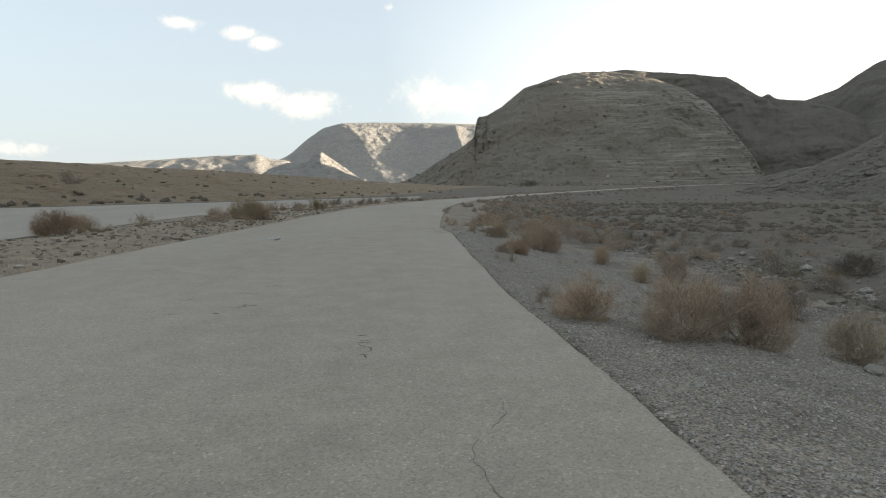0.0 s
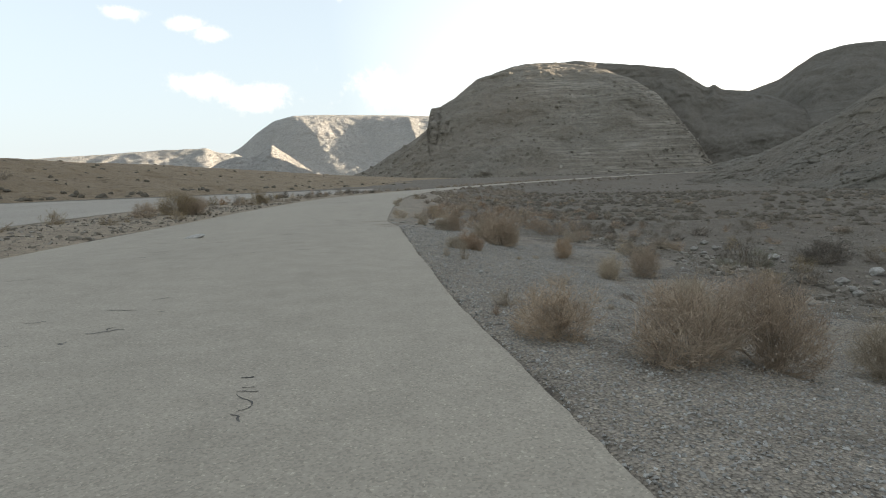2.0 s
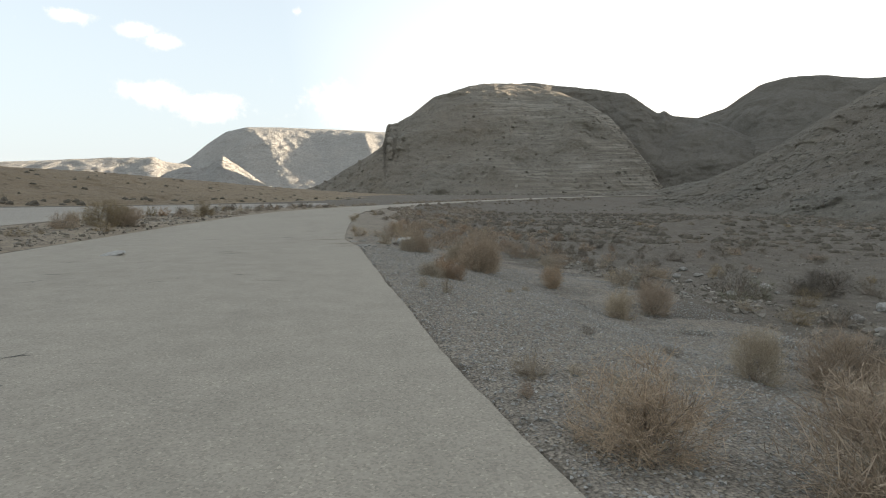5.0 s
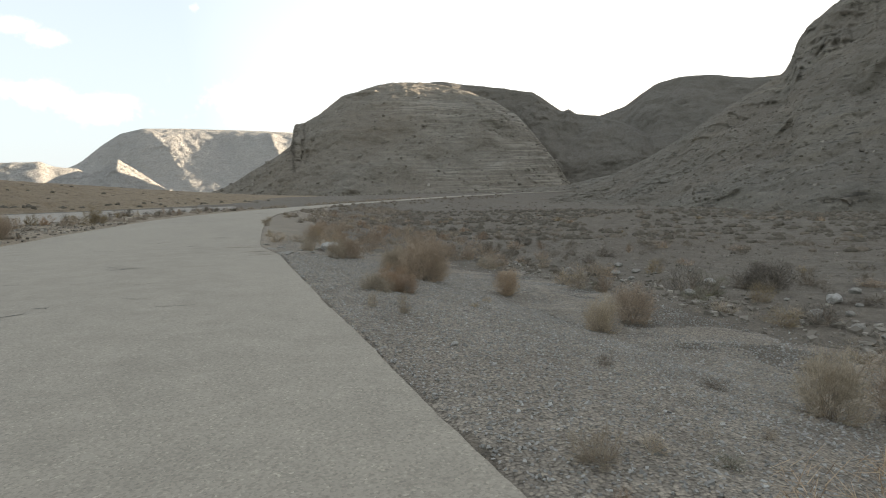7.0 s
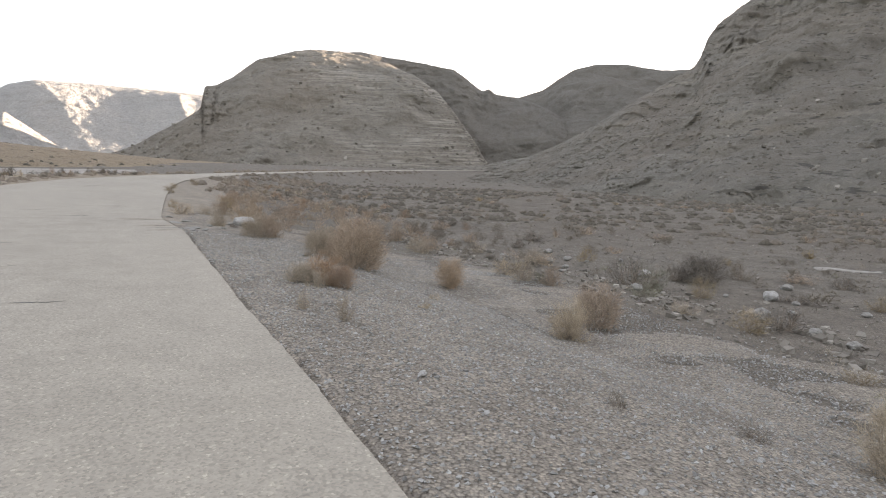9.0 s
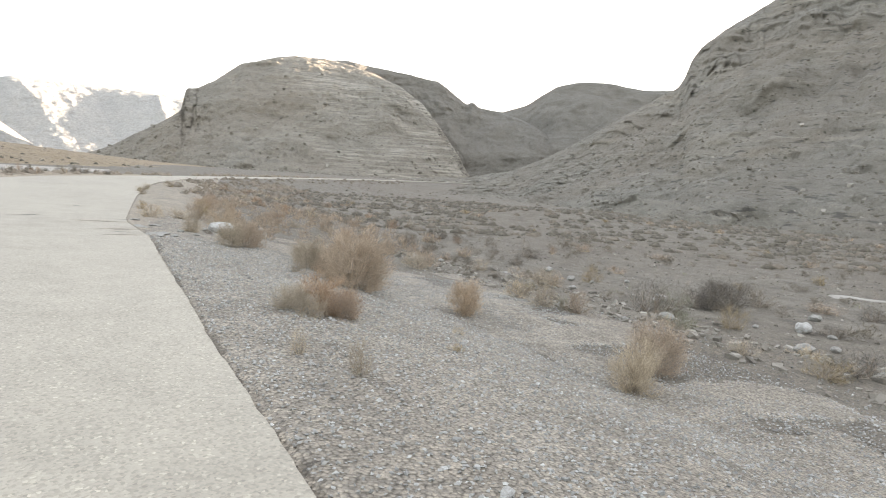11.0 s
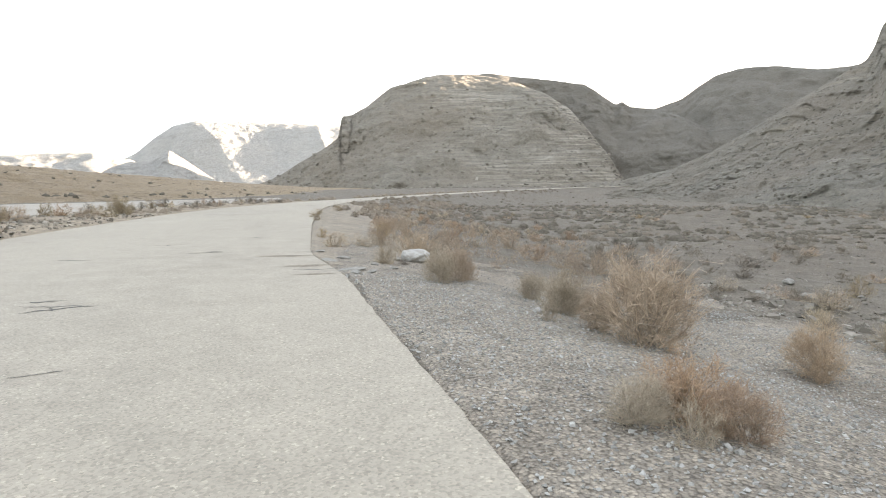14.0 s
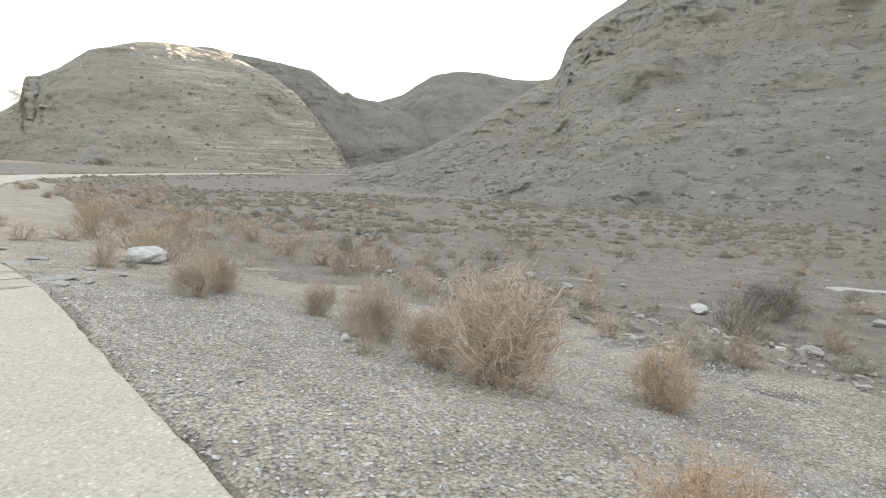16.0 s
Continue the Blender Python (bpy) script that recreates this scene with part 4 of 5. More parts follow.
shrub(0.0, 32.4, 0.75, 0.4, "straw"), shrub(0.75, 33.0, 0.7, 0.36, "straw"), shrub(-0.35, 35.5, 0.4, 0.35, "olive"), shrub(-0.95, 49.8, 0.55, 0.3, "olive"), shrub(-0.7, 46.5, 0.4, 0.4, "olive")
shrub(-0.9, 53.4, 0.9, 0.4, "olive"), shrub(1.4, 55, 0.8, 0.4, "grey"), shrub(0.4, 63, 0.9, 0.5, "olive")
shrub(6.6, 32.3, 1.05, 0.72, "tan"), shrub(7.2, 32.9, 0.9, 0.66, "tan"), shrub(6.6, 34.0, 0.9, 0.66, "tan"), shrub(6.6, 36.4, 0.9, 0.66, "russet"), shrub(6.7, 39.8, 0.95, 0.75, "tan"), shrub(7.0, 29.3, 0.72, 0.5, "straw")
shrub(7.45, 29.8, 0.7, 0.5, "tan"), shrub(7.1, 30.4, 0.6, 0.4, "straw"), shrub(8.0, 31.5, 0.8, 0.5, "tan"), shrub(9.2, 30.0, 0.7, 0.4, "straw"), shrub(10.2, 27.8, 1.1, 0.5, "straw"), shrub(11.0, 28.8, 0.9, 0.5, "tan")
shrub(7.84, 23.2, 0.42, 0.3, "sage")
# sparse yellowing tufts between the stones
for x, y, w, h, tone in ((2.5, 11.85, 0.24, 0.13, "straw"), (2.85, 11.6, 0.22, 0.12, "sage"), (3.45, 14.3, 0.26, 0.14, "grey"), (1.9, 11.1, 0.2, 0.16, "russet"), (4.35, 13.8, 0.3, 0.14, "grey"), (3.6, 12.2, 0.2, 0.1, "straw")):
    shrub(x, y, w, h, tone, 1)
# darker shrubs down on the plain
for x, y, w, h, tone in ((12.1, 25.5, 1.6, 1.0, "grey"), (13.0, 25.9, 1.2, 0.8, "sage"), (10.2, 22.5, 0.85, 0.42, "sage"), (16.4, 27.2, 1.9, 0.95, "grey"), (15.6, 27.8, 1.2, 0.7, "grey"), (13.6, 24.4, 1.0, 0.6, "olive"), (10.6, 18.9, 1.3, 0.45, "grey"),
                         (9.4, 18.7, 0.8, 0.4, "olive"), (9.0, 19.8, 0.6, 0.3, "straw"), (15.2, 32.5, 0.9, 0.65, "olive"), (16.8, 40.2, 1.5, 0.6, "grey"), (18.5, 27.8, 1.1, 0.7, "grey"), (16.6, 23.8, 0.9, 0.35, "grey")):
    shrub(x, y, w, h, tone, 0 if w > 1.8 else 1, None, "on the plain")
for x, y, w, h, tone in ((11.8, 31, 0.95, 0.55, "tan"), (10.8, 41, 1.1, 0.8, "grey"), (11.6, 35.9, 0.7, 0.35, "grey"), (8.3, 15.8, 0.5, 0.25, "olive"), (8.9, 14.2, 0.45, 0.2, "straw"), (10.4, 16.2, 0.7, 0.3, "grey"),
                         (11.4, 20.6, 0.6, 0.3, "straw"), (18.2, 22.5, 0.9, 0.5, "olive"), (20.3, 25.2, 0.9, 0.5, "grey"), (14.2, 36.5, 1.0, 0.5, "grey"), (12.6, 38.4, 0.9, 0.5, "tan")):
    shrub(x, y, w, h, tone, 1, None, "on the plain")
# the strip of scrub between the two carriageways
for x, y, w, h, tone in ((-15.6, 26.2, 1.5, 1.1, "russet"), (-16.6, 27.5, 1.4, 0.8, "olive"), (-14.3, 26.8, 1.2, 0.7, "olive"), (-17.6, 31.2, 1.3, 0.8, "tan"), (-15.0, 31.9, 1.0, 0.75, "olive"), (-12.6, 35.6, 1.2, 0.9, "tan"),
                         (-12.0, 38.2, 1.9, 1.25, "olive"), (-11.1, 38.4, 1.5, 1.0, "tan"), (-12.9, 41.5, 1.1, 0.85, "olive"), (-12.0, 30.4, 0.9, 0.35, "olive"), (-10.8, 35.0, 0.9, 0.5, "olive"), (-13.0, 35.8, 1.0, 0.8, "tan"),
                         (-13.9, 45.3, 1.3, 1.0, "olive"), (-14.2, 48.2, 1.2, 0.9, "tan"), (-17.4, 47.1, 1.1, 0.7, "olive"), (-12.4, 51.6, 1.2, 0.6, "tan"), (-12.0, 55.8, 1.5, 1.1, "olive"), (-13.6, 56.2, 1.2, 0.7, "olive")):
    shrub(x, y, w * 1.1, h, tone, 0 if w > 1.25 else 1, None, "on the stony median")

RS = np.random.RandomState(21)


def scatter(n, lo, hi, ok):
    """Random ground places in a rectangle that satisfy ok, none closer than the shrubs' own size."""
    out = []
    while len(out) < n:
        x, y = RS.uniform(lo[0], hi[0]), RS.uniform(lo[1], hi[1])
        if ok(x, y) and all((x - a) ** 2 + (y - b) ** 2 > 0.8 for a, b in PLACED[-400:]) and all((x - a) ** 2 + (y - b) ** 2 > 0.6 for a, b in out[-60:]):
            out.append((x, y))
    return out


def off_road(x, y):
    return float(beside(x, y, RIGHT)[0][0])


TONES = ("tan", "russet", "straw", "grey", "olive", "grey")
for x, y in scatter(64, (3, 38), (26, 92), lambda x, y: 3.2 < off_road(x, y) < 17):
    shrub(x, y, RS.uniform(0.5, 1.2), RS.uniform(0.28, 0.62), TONES[RS.randint(4)], 1 if y < 46 else 2, None, "on the roadside bank")
for x, y in scatter(90, (12, 24), (80, 96), lambda x, y: off_road(x, y) > 11 and math.hypot(x - OX, y - OY) < 96 and math.hypot(x, y) > 31):
    shrub(x, y, RS.uniform(0.5, 1.3), RS.uniform(0.22, 0.5), TONES[3 + RS.randint(3)] if RS.rand() < 0.7 else "tan", 1 if math.hypot(x, y - 15) < 26 else 2, None, "on the plain")
for x, y in scatter(38, (-17, 52), (-5, 98), lambda x, y: -7 < float(beside(x, y, LEFT)[0][0]) < -0.7):
    shrub(x, y, RS.uniform(0.6, 1.5), RS.uniform(0.35, 0.85), TONES[RS.randint(6)], 2, None, "on the stony median")
for x, y in scatter(14, (-17, 20), (-9.8, 52), lambda x, y: -6.5 < float(beside(x, y, LEFT)[0][0]) < -1.2):
    shrub(x, y, RS.uniform(0.3, 0.8), RS.uniform(0.12, 0.3), TONES[3 + RS.randint(3)], 1, None, "on the stony median")
shrub(-51.5, 86, 3.4, 2.0, "grey", 1, 3.0, "on a brown slope")


def joined(name, me_list, places, mat, label, category):
    """Many small alike pieces as one mesh. places: rows of x, y, z, width, height, turn."""
    V, F, o = [], [], 0
    for i, (x, y, z, w, h, a) in enumerate(places):
        v, f = me_list[i % len(me_list)]
        c, s = math.cos(a), math.sin(a)
        q = np.stack([(v[:, 0] * c - v[:, 1] * s) * w + x, (v[:, 0] * s + v[:, 1] * c) * w + y, v[:, 2] * h + z], 1)
        V.append(q), F.append(f + o)
        o += len(q)
    return thing(name, mesh_of(name, np.concatenate(V), np.concatenate(F), True), mat, label, category, "stuff")


def arrays(me):
    co = np.empty(len(me.vertices) * 3, np.float32)
    me.vertices.foreach_get("co", co)
    vi = np.empty(len(me.loops), np.int32)
    me.loops.foreach_get("vertex_index", vi)
    return co.reshape(-1, 3), vi.reshape(-1, 4)


def tuft(seed):
    """A low rounded tuft for the distance: a lumpy cushion with twigs standing out of it."""
    v, f = arrays(shrub_meshes(seed, 3, 3, 2, 0, 4.5)[1])
    c, g = cushion(seed, 0.3)
    return np.concatenate([v, c]), np.concatenate([f, g + len(v)])


tiny = [tuft(70 + i) for i in range(5)]
foot = bpy.data.objects["slope_left"]
sv = np.empty(len(foot.data.vertices) * 3, np.float32)
foot.data.vertices.foreach_get("co", sv)
sv = sv.reshape(-1, 3)
low = sv[(sv[:, 2] > 0.3) & (sv[:, 2] < 0.95) & (sv[:, 1] > 40) & (sv[:, 1] < 200) & (sv[:, 0] < -4)]
low = [(x, y, z - 0.05, RS.uniform(0.9, 2.4), RS.uniform(0.5, 1.2), RS.uniform(0, 6.28)) for x, y, z in low[RS.choice(len(low), 80, False)]]
up = sv[(sv[:, 2] > 1.0) & (sv[:, 1] > 40) & (sv[:, 1] < 260) & (sv[:, 0] < 0)]
up = [(x, y, z - 0.05, RS.uniform(0.6, 1.9), RS.uniform(0.3, 0.8), RS.uniform(0, 6.28)) for x, y, z in up[RS.choice(len(up), 150, False)]]
joined("slope_scrub", tiny, low, SCRUB_DARK, "row of dark scrub at the foot of a brown slope", "scrub")
joined("slope_upper_scrub", tiny, up, SCRUB_DARK, "dark scrub dotted over a brown slope", "scrub")
rows = []
while len(rows) < 1000:
    x, y = RS.uniform(-2, 150), 38 + 195 * RS.rand() ** 1.5
    r = math.hypot(x - OX, y - OY)
    if off_road(x, y) > 4.5 and 36 < r < 230 and (r > 60 or RS.rand() < 0.5) and fbm(np.array([x * 0.07]), np.array([y * 0.07]), 6.0, 3)[0] > RS.uniform(-0.5, 0.35):
        s = 0.35 + 0.95 * RS.rand() ** 1.8
        rows.append((x, y, 0, s, s * RS.uniform(0.32, 0.5), RS.uniform(0, 6.28)))
zs = ground_z([r[0] for r in rows], [r[1] for r in rows])
rows = [(x, y, z, w, h, a) for (x, y, _, w, h, a), z in zip(rows, zs)]
joined("far_scrub", tiny, rows[:600], SCRUB_DARK, "dark low scrub scattered over the distant plain", "scrub")
joined("far_dry_scrub", tiny, rows[600:], SCRUB_BROWN, "brown dry scrub scattered over the distant plain", "scrub")
# the thick growth of low dry scrub between the road's far bend and the mountain
lumps = [(np.concatenate([v, c]), np.concatenate([f, g + len(v)])) for v, f, c, g in
         ((*arrays(shrub_meshes(170 + i, 4, 2, 2, 0, 5.0)[1]), *cushion(40 + i, 0.38)) for i in range(4))]


bushy = [arrays(shrub_meshes(180 + i, 9, 5, 6, 0, 2.6)[1]) for i in range(4)]


def thicket(n, r0, r1, a0, a1, d0, d1, s0, s1, tall, clump):
    out = []
    while len(out) < n:
        r = math.sqrt(RS.uniform(r0 ** 2, r1 ** 2))
        a = radians(RS.uniform(a0, a1))
        x, y = OX + r * math.sin(a), OY + r * math.cos(a)
        if d0 < off_road(x, y) < d1 and fbm(np.array([x * 0.12]), np.array([y * 0.12]), 9.0, 3)[0] > RS.uniform(-0.9, clump):
            s = s0 + (s1 - s0) * RS.rand() ** 1.8
            out.append((x, y, s, s * RS.uniform(tall, tall * 1.5), RS.uniform(0, 6.28)))
    z = ground_z([q[0] for q in out], [q[1] for q in out])
    return [(x, y, k - 0.02, w, h, t) for (x, y, w, h, t), k in zip(out, z)]


joined("bank_near_scrub", bushy, thicket(95, 24, 50, -3, 26, 3.0, 11, 0.4, 1.05, 0.5, 0.3), TAN, "tan dry scrub on the bank below the road", "scrub")
joined("bank_near_grey_scrub", bushy, thicket(150, 22, 52, 4, 60, 7, 40, 0.4, 1.1, 0.42, 0.3), GREY, "grey-brown dry scrub at the foot of the bank", "scrub")
joined("bank_scrub", lumps, thicket(360, 50, 112, -3, 24, 2.6, 11, 0.4, 1.15, 0.42, 0.3), SCRUB_TAN, "thick tan dry scrub along the bank below the road", "scrub")
joined("bank_brown_scrub", lumps, thicket(280, 50, 120, -3, 26, 3.2, 14, 0.35, 1.1, 0.4, 0.3), SCRUB_BROWN, "brown dry scrub along the bank below the road", "scrub")
joined("plain_grey_scrub", lumps, thicket(1600, 46, 125, 0, 58, 9, 90, 0.45, 1.5, 0.34, 0.4), SCRUB_DARK, "low grey-brown scrub covering the dry plain", "scrub")
joined("plain_brown_scrub", lumps, thicket(900, 46, 125, 0, 58, 8, 90, 0.4, 1.3, 0.34, 0.4), SCRUB_BROWN, "low brown dry scrub covering the dry plain", "scrub")
def along(line, n, y0, y1, d0, d1, w0, w1):
    """Places beside a road edge: to its right where d is positive."""
    out = []
    for k in range(n):
        y = RS.uniform(y0, y1)
        m = int(np.abs(line[:, 1] - y).argmin())
        way = line[m + 1] - line[m - 1]
        way /= np.linalg.norm(way)
        off, w = RS.uniform(d0, d1), RS.uniform(w0, w1)
        x, y = line[m, 0] + way[1] * off, line[m, 1] - way[0] * off
        out.append((x, y, float(ground_z(x, y)[0]) - 0.02, w, w * RS.uniform(0.35, 0.55), RS.uniform(0, 6.28)))
    return out


joined("bend_scrub", lumps, along(RIGHT, 150, 66, 210, 0.4, 4.0, 0.5, 1.3), SCRUB_BROWN, "brown scrub along the inner side of the road's far bend", "scrub")
joined("bend_outer_scrub", lumps, along(LEFT, 130, 58, 190, -3.0, -0.5, 0.6, 1.6), SCRUB_TAN, "tan and russet scrub along the outer side of the road's far bend", "scrub")
# tiny dry weeds between the larger shrubs
rows = []
while len(rows) < 420:
    x, y = RS.uniform(1, 30), RS.uniform(8, 50)
    d = off_road(x, y)
    if d > 6 or (d > 1.2 and RS.rand() < 0.05):
        s = RS.uniform(0.08, 0.3)
        rows.append((x, y, 0, s * 1.5, s * 0.8, RS.uniform(0, 6.28)))
zs = ground_z([r[0] for r in rows], [r[1] for r in rows])
rows = [(x, y, z, w, h, a) for (x, y, _, w, h, a), z in zip(rows, zs)]
weed = [arrays(shrub_meshes(90 + i, 5, 4, 4, 0, 2.2)[1]) for i in range(3)]
joined("dry_weeds", weed, rows[:300], STRAW, "small straw-coloured dry weeds between stones", "weeds")
joined("green_weeds", weed, rows[300:360], GREEN, "dull green low weeds between stones", "weeds")
joined("grey_weeds", weed, rows[360:], GREY, "small grey dry weeds between stones", "weeds")
# scrub on the mountain
for hname, count, label in (("mountain_right", 1200, "dark scrub clinging to a rocky mountainside"), ("hill_main", 140, "sparse scrub on a bedded hillside")):
    ob = bpy.data.objects[hname]
    hv = np.empty(len(ob.data.vertices) * 3, np.float32)
    ob.data.vertices.foreach_get("co", hv)
    hv = hv.reshape(-1, 3)
    rr = np.hypot(hv[:, 0] - OX, hv[:, 1] - OY)
    ok = hv[(hv[:, 1] > 20) & (hv[:, 2] > -1.2) & (rr < (230 if hname == "mountain_right" else 400))]
    pick = ok[RS.choice(len(ok), count, False)]
    joined("hill_scrub", tiny, [(x, y, z - 0.1, s, s * 0.55, a) for (x, y, z), s, a in zip(pick, RS.uniform(0.45, 1.2, count), RS.uniform(0, 6.28, count))], SCRUB_DARK, label, "scrub")

# the bed of grey gravel beside the asphalt
by = np.linspace(-30, 62, 420)
bt = np.linspace(0, 1, 36)
bw = 9.0 + 1.2 * fbm(by * 0.25, 0 * by, 8.0, 3) + 0.5 * fbm(by * 1.3, 0 * by, 4.0, 3) - np.interp(by, [-30, 24, 36, 62], [0, 0.8, 3.8, 7.0])
BX = (np.interp(by, RIGHT[:, 1], RIGHT[:, 0]) - 0.12)[:, None] + bw[:, None] * bt[None]
BY = by[:, None] + 0 * bt[None]
outer = np.clip((bt[None] - 0.55) / 0.4, 0, 1)
BZ = ground_z(BX.ravel(), BY.ravel()).reshape(BX.shape) + 0.012 - 0.05 * (bt[None] > 0.97) + outer * (0.07 * fbm(BX * 1.6, BY * 1.6, 3.0, 4) - 0.022 * outer)
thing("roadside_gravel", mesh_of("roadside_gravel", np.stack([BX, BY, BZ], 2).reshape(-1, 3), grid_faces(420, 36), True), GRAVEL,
      "bed of loose grey gravel beside the asphalt", "gravel", "structure")

# ---- stones ----
CUBE = np.array([(a, b, c) for a in (-1, 1) for b in (-1, 1) for c in (-1, 1)], float)
CF = np.array([(0, 1, 3, 2), (4, 6, 7, 5), (0, 4, 5, 1), (2, 3, 7, 6), (0, 2, 6, 4), (1, 5, 7, 3)])


OCTA = np.array([(1, 0, 0), (-1, 0, 0), (0, 1, 0), (0, -1, 0), (0, 0, 1), (0, 0, -1)], float) * 1.15
OF = np.array([(0, 2, 4), (2, 1, 4), (1, 3, 4), (3, 0, 4), (2, 0, 5), (1, 2, 5), (3, 1, 5), (0, 3, 5)])


def pebbles(name, xy, sizes, mat, label, seed, flat=0.6, sink=0.25, fine=False, on=None, lift=0.0):
    """Many broken stones as one mesh: each a small skewed block."""
    rnd = np.random.RandomState(seed)
    n = len(xy)
    form, faces = (OCTA, OF) if fine else (CUBE, CF)
    v = form[None] * rnd.uniform(0.55, 1.0, (n, len(form), 3)) + rnd.normal(0, 0.14, (n, len(form), 3))
    v = v * (np.stack([rnd.uniform(0.7, 1.2, n), rnd.uniform(0.55, 1.0, n), rnd.uniform(0.35, 0.8, n) * flat / 0.6], 1) * sizes[:, None] / 2)[:, None]
    a, b = rnd.uniform(0, 6.28, n), rnd.normal(0, 0.35, n)
    cb, sb = np.cos(b)[:, None], np.sin(b)[:, None]
    x, z = v[..., 0] * cb - v[..., 2] * sb, v[..., 0] * sb + v[..., 2] * cb
    ca, sa = np.cos(a)[:, None], np.sin(a)[:, None]
    x, y = x * ca - v[..., 1] * sa, x * sa + v[..., 1] * ca
    g = ground_z(xy[:, 0], xy[:, 1]) if on is None else on
    g = g + lift
    V = np.stack([x + xy[:, :1], y + xy[:, 1:], z + (g + sizes * (0.3 - sink))[:, None]], 2).reshape(-1, 3)
    F = (np.arange(n) * len(form))[:, None, None] + faces[None]
    return thing(name, mesh_of(name, V, F.reshape(-1, faces.shape[1])), mat, label, "gravel", "stuff")


def strip(n, d0, d1, y0, y1, seed, power=1.0):
    rnd = np.random.RandomState(seed)
    y = y0 + (y1 - y0) * rnd.rand(n) ** power
    d = d0 + (d1 - d0) * rnd.rand(n)
    return np.stack([np.interp(y, RIGHT[:, 1], RIGHT[:, 0]) + d, y], 1)


rn = np.random.RandomState(3)
pebbles("gravel_fine", strip(52000, 0.03, 7.4, 3.0, 27, 1, 1.15), rn.uniform(0.016, 0.048, 52000), PEBBLE, "loose grey roadside gravel of small broken stones", 2, fine=True, lift=0.013)
pebbles("gravel_coarse", strip(5000, 0.1, 9, 3.0, 34, 4), 0.022 + 0.03 * rn.rand(5000) ** 3, PEBBLE, "coarser stones among roadside gravel", 5, lift=0.012)
pebbles("rubble", strip(2600, 7.5, 13.5, 6, 36, 6), 0.05 + 0.2 * rn.rand(2600) ** 3.2, STONES, "rubble of grey stones along the foot of a bank", 7)
pebbles("plain_stones", strip(5200, 8, 34, 4, 52, 8), 0.04 + 0.13 * rn.rand(5200) ** 4, STONES, "stones strewn over the dry plain", 9)
my = rn.uniform(12, 60, 2600)
mx = np.interp(my, LEFT[:, 1], LEFT[:, 0]) - 0.1 - 6.5 * rn.rand(2600)
pebbles("median_stones", np.stack([mx, my], 1), 0.04 + 0.2 * rn.rand(2600) ** 3.5, STONES, "stones and dirt of the median strip", 10, lift=0.045)


# whitish scree along the foot of the bedded hill, beyond the road's bend
sa, sr = np.radians(RS.uniform(4, 23, 1000)), RS.uniform(280, 330, 1000)
pebbles("hill_scree", np.stack([OX + sr * np.sin(sa), OY + sr * np.cos(sa)], 1), 0.3 + 1.1 * RS.rand(1000) ** 3, STONES, "pale scree blocks along the foot of a bedded hill", 61)


def rock_mesh(seed, sharp=0.3):
    bm = bmesh.new()
    bmesh.ops.create_icosphere(bm, subdivisions=3, radius=0.5)
    off = Vector((seed * 3.1, seed * 1.7, seed * 0.9))
    for v in bm.verts:
        p = v.co.normalized()
        q = 1.0 + sharp * noise.noise(p * 1.6 + off) + 0.12 * noise.noise(p * 4 + off)
        for k in range(5):
            ax = Vector((math.sin(seed + k * 2.1), math.cos(seed * 1.3 + k * 1.7), math.sin(seed * 0.7 + k))).normalized()
            q = min(q, 0.86 / max(0.2, p.dot(ax)))
        v.co = p * 0.5 * q
    me = bpy.data.meshes.new("rock")
    bm.to_mesh(me)
    bm.free()
    return me


PALE = [rock_mesh(3 + i) for i in range(2)]
DULL = [rock_mesh(13 + i) for i in range(3)]
for me in PALE:
    me.materials.append(PALE_ROCK)
for me in DULL:
    me.materials.append(GREY_ROCK)


def rock(x, y, w, d, h, pale, k, label):
    ob = new("rock", (PALE if pale else DULL)[k % (2 if pale else 3)])
    z = float(ground_z(x, y)[0]) + 0.006
    ob.matrix_world = pose(x, y, z + h * 0.36, 0, 0, k * 47) @ Matrix.Diagonal((w, d, h, 1))
    tagged(ob, label, "rock", "loose rocks")


shrub(0.96, 28.8, 0.5, 0.5, "straw"), shrub(1.85, 30.6, 0.95, 0.75, "tan"), shrub(2.35, 30.9, 0.7, 0.55, "straw"), shrub(1.46, 36.6, 0.9, 0.6, "olive")
rock(1.72, 29.9, 0.66, 0.45, 0.34, True, 0, "large white limestone boulder beside dry shrubs")
rock(1.3, 29.6, 0.2, 0.14, 0.1, False, 1, "grey stone beside a white boulder")
rock(2.53, 23.8, 0.12, 0.1, 0.09, True, 1, "small white stone on gravel")
rock(2.04, 14.95, 0.12, 0.07, 0.05, True, 1, "flat white stone chip on gravel")
rock(16.1, 24.3, 0.5, 0.4, 0.32, True, 0, "pale boulder on the stony plain")
rock(14.8, 28.4, 0.6, 0.45, 0.28, True, 1, "pale boulder on the stony plain")
rock(6.7, 10.6, 0.34, 0.26, 0.2, False, 0, "grey stone under a shrub")
rock(6.0, 9.4, 0.26, 0.2, 0.16, False, 2, "grey stone under a shrub")
rock(13.6, 22.3, 0.5, 0.4, 0.28, False, 1, "grey boulder on the stony plain")
rock(0.34, 26.9, 0.4, 0.16, 0.05, False, 2, "broken asphalt chip at the road edge")
for k in range(34):
    y = RS.uniform(10, 36)
    x = float(np.interp(y, RIGHT[:, 1], RIGHT[:, 0])) + RS.uniform(8, 18)
    s = RS.uniform(0.14, 0.42)
    rock(x, y, s, s * 0.8, s * 0.55, RS.rand() < 0.1, k, "weathered stone on the dry plain")

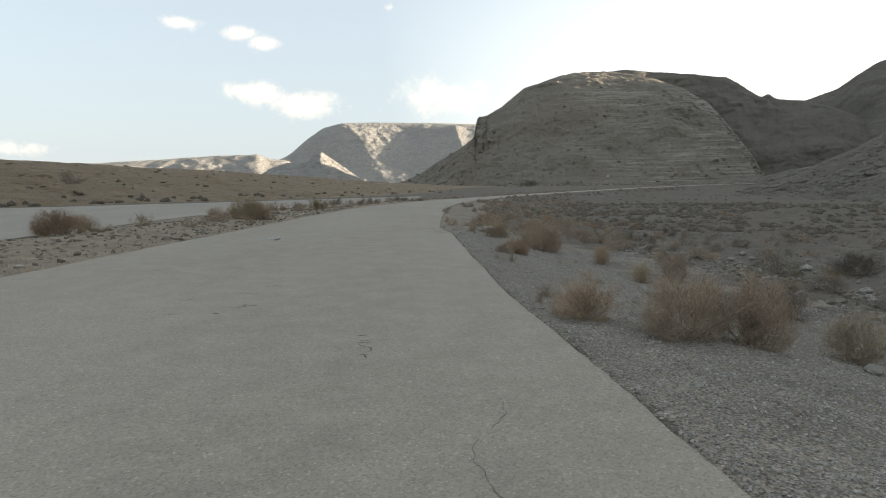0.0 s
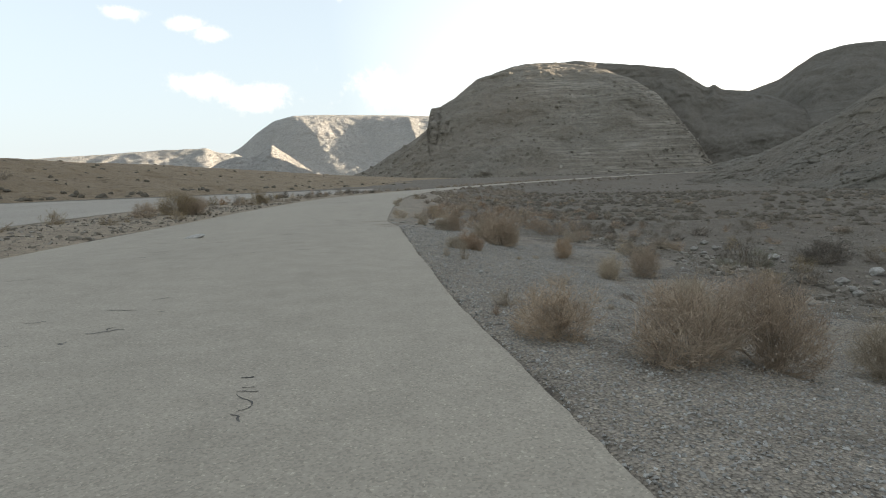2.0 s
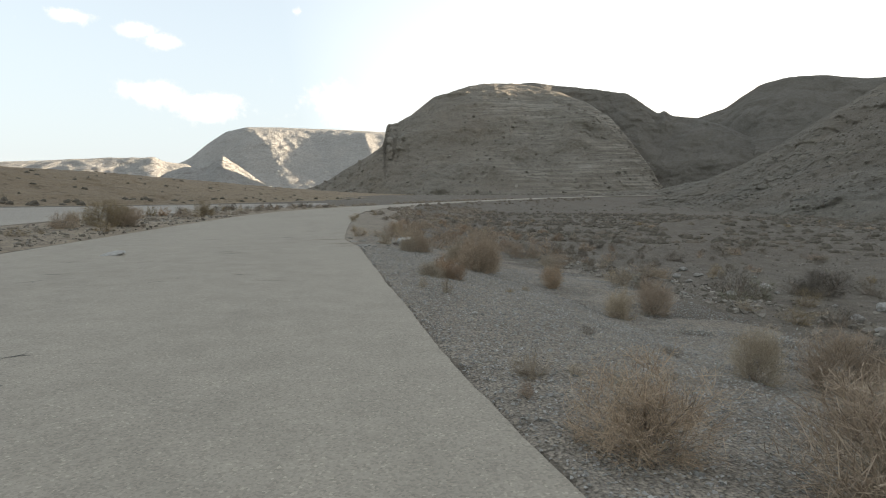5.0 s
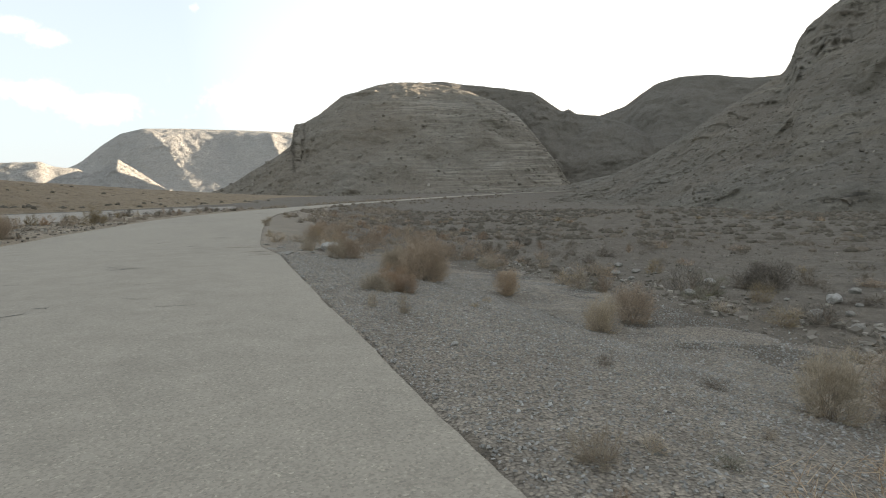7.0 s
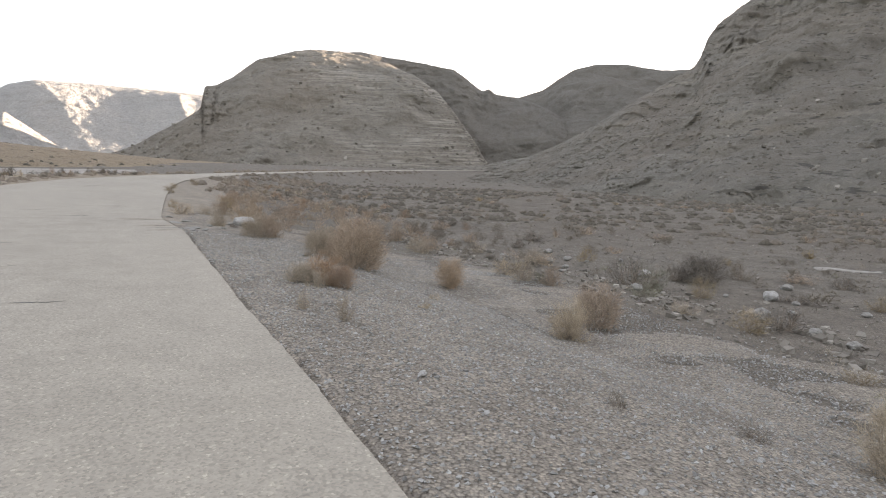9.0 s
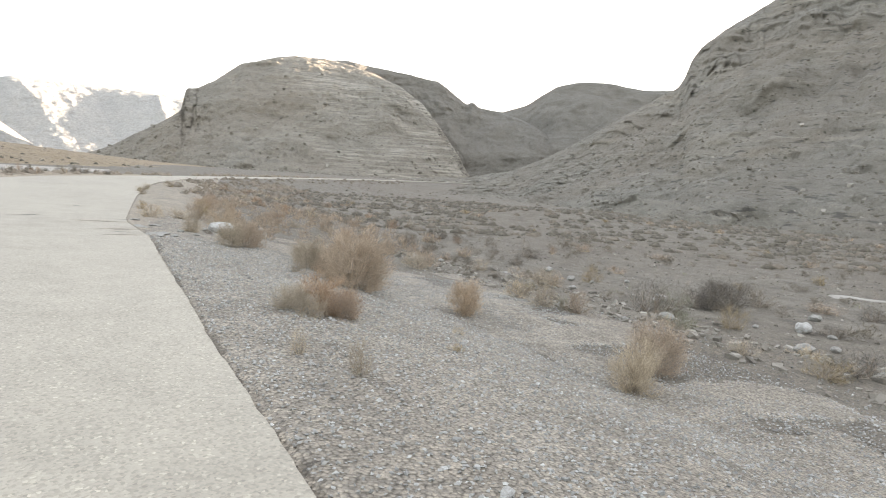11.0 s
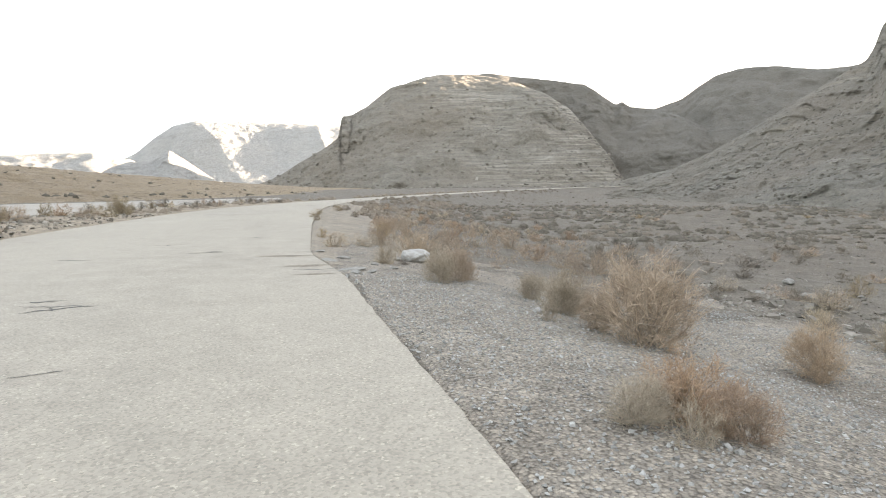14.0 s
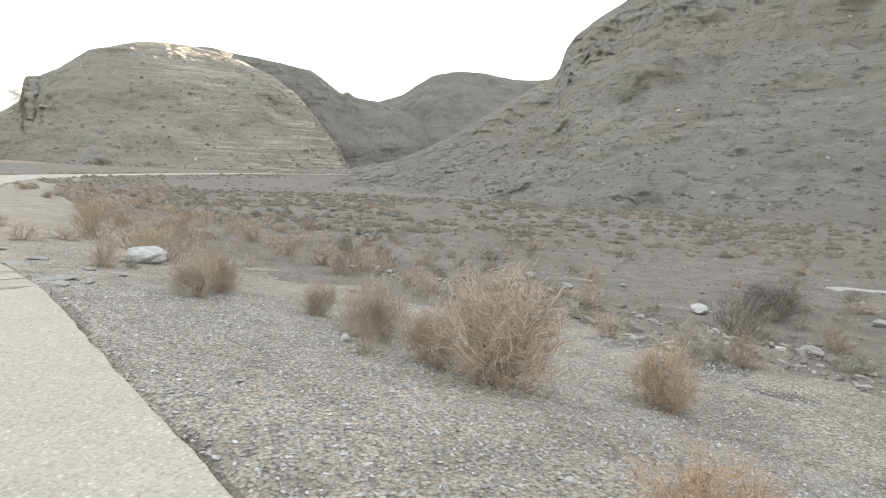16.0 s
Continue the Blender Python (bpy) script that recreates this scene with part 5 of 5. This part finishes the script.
# broken asphalt flakes where the edge has crumbled away
for k, (x, y, w) in enumerate(((0.28, 27.3, 0.5), (0.62, 27.0, 0.22), (-0.1, 28.7, 0.42), (0.2, 29.4, 0.3), (-0.3, 30.6, 0.34), (0.75, 28.2, 0.2), (1.05, 27.6, 0.16))):
    flake = new("asphalt_flake", DULL[k % 3])
    flake.matrix_world = pose(x, y, float(ground_z(x, y)[0]) + 0.025, 4, -5, k * 61) @ Matrix.Diagonal((w, w * 0.6, 0.07, 1))
    tagged(flake, "flat broken asphalt flake beside the crumbled road edge", "asphalt flake", "broken asphalt")


def drift(x, y, w, d, turn, seed):
    """A thin tongue of blown dust lying on the asphalt."""
    rings, seg = np.linspace(0, 1, 8), np.linspace(0, 2 * math.pi, 40)
    R, A = np.meshgrid(rings, seg, indexing="ij")
    R = R * (1 + 0.35 * fbm(np.cos(A) * 2 + seed, np.sin(A) * 2, seed, 3))
    c, q = math.cos(radians(turn)), math.sin(radians(turn))
    px, py = R * np.cos(A) * w / 2, R * np.sin(A) * d / 2
    gx_, gy_ = x + px * c - py * q, y + px * q + py * c
    h = np.array([road_z(float(i), float(j)) for i, j in zip(gx_.ravel(), gy_.ravel())]).reshape(R.shape)
    h = h + 0.002 + 0.008 * (1 - np.clip(R, 0, 1) ** 2)
    thing("dust_drift", mesh_of("dust_drift", np.stack([gx_, gy_, h], 2).reshape(-1, 3), grid_faces(8, 40)[:, ::-1], True), DUST,
          "thin grey dust drift on the asphalt by the crumbled edge", "dust", "structure")


drift(-0.45, 27.9, 0.9, 0.3, 12, 1.0), drift(-1.05, 29.7, 1.1, 0.3, 4, 4.0), drift(-0.3, 26.6, 0.6, 0.22, 20, 7.0)

# pale silt left by water on the plain
a = np.linspace(0, 1, 40)
silt = np.stack([24.5 + 4.5 * a, 29.6 - 1.3 * a + 0.5 * np.sin(a * 9)], 1)
sw = 0.5 * np.sin(a * math.pi) ** 0.6 * (1 + 0.3 * np.sin(a * 23)) + 0.02
sb = np.linspace(-1, 1, 7)
QX, QY = silt[:, :1] + 0 * sb[None], silt[:, 1:] + sw[:, None] * sb[None]
QZ = ground_z(QX.ravel(), QY.ravel()).reshape(QX.shape) + 0.03 * (1 - sb[None] ** 4) + 0.005
thing("silt_patch", mesh_of("silt_patch", np.stack([QX, QY, QZ], 2).reshape(-1, 3), grid_faces(40, 7)[:, ::-1], True), PATCH, "pale dried silt streak on the plain", "ground", "structure")

# a pale flake of asphalt tilted up out of the surface
flake = new("asphalt_flake", PALE[1])
flake.matrix_world = pose(-6.13, 23.7, road_z(-6.13, 23.7) + 0.03, 6, -8, 20) @ Matrix.Diagonal((0.62, 0.45, 0.14, 1))
tagged(flake, "pale slab of asphalt lying loose on the road", "asphalt flake", "broken asphalt")

# broken blocks lying on the hillsides
for hname, count, big, far, label in (("mountain_right", 3000, 0.8, 330, "broken rock blocks strewn over a mountainside"), ("hill_main", 2200, 2.2, 430, "rock blocks on a bedded hillside")):
    ob = bpy.data.objects[hname]
    hv = np.empty(len(ob.data.vertices) * 3, np.float32)
    ob.data.vertices.foreach_get("co", hv)
    hv = hv.reshape(-1, 3)
    rr = np.hypot(hv[:, 0] - OX, hv[:, 1] - OY)
    ok = hv[(hv[:, 1] > 15) & (hv[:, 2] > -1.6) & (rr < far)]
    pick = ok[RS.choice(len(ok), count, False)]
    pick = pick + RS.normal(0, 0.4, pick.shape) * [1, 1, 0.1]
    pebbles("hill_blocks", pick[:, :2], 0.2 + big * RS.rand(count) ** 5, STONES, label, 33, on=pick[:, 2])
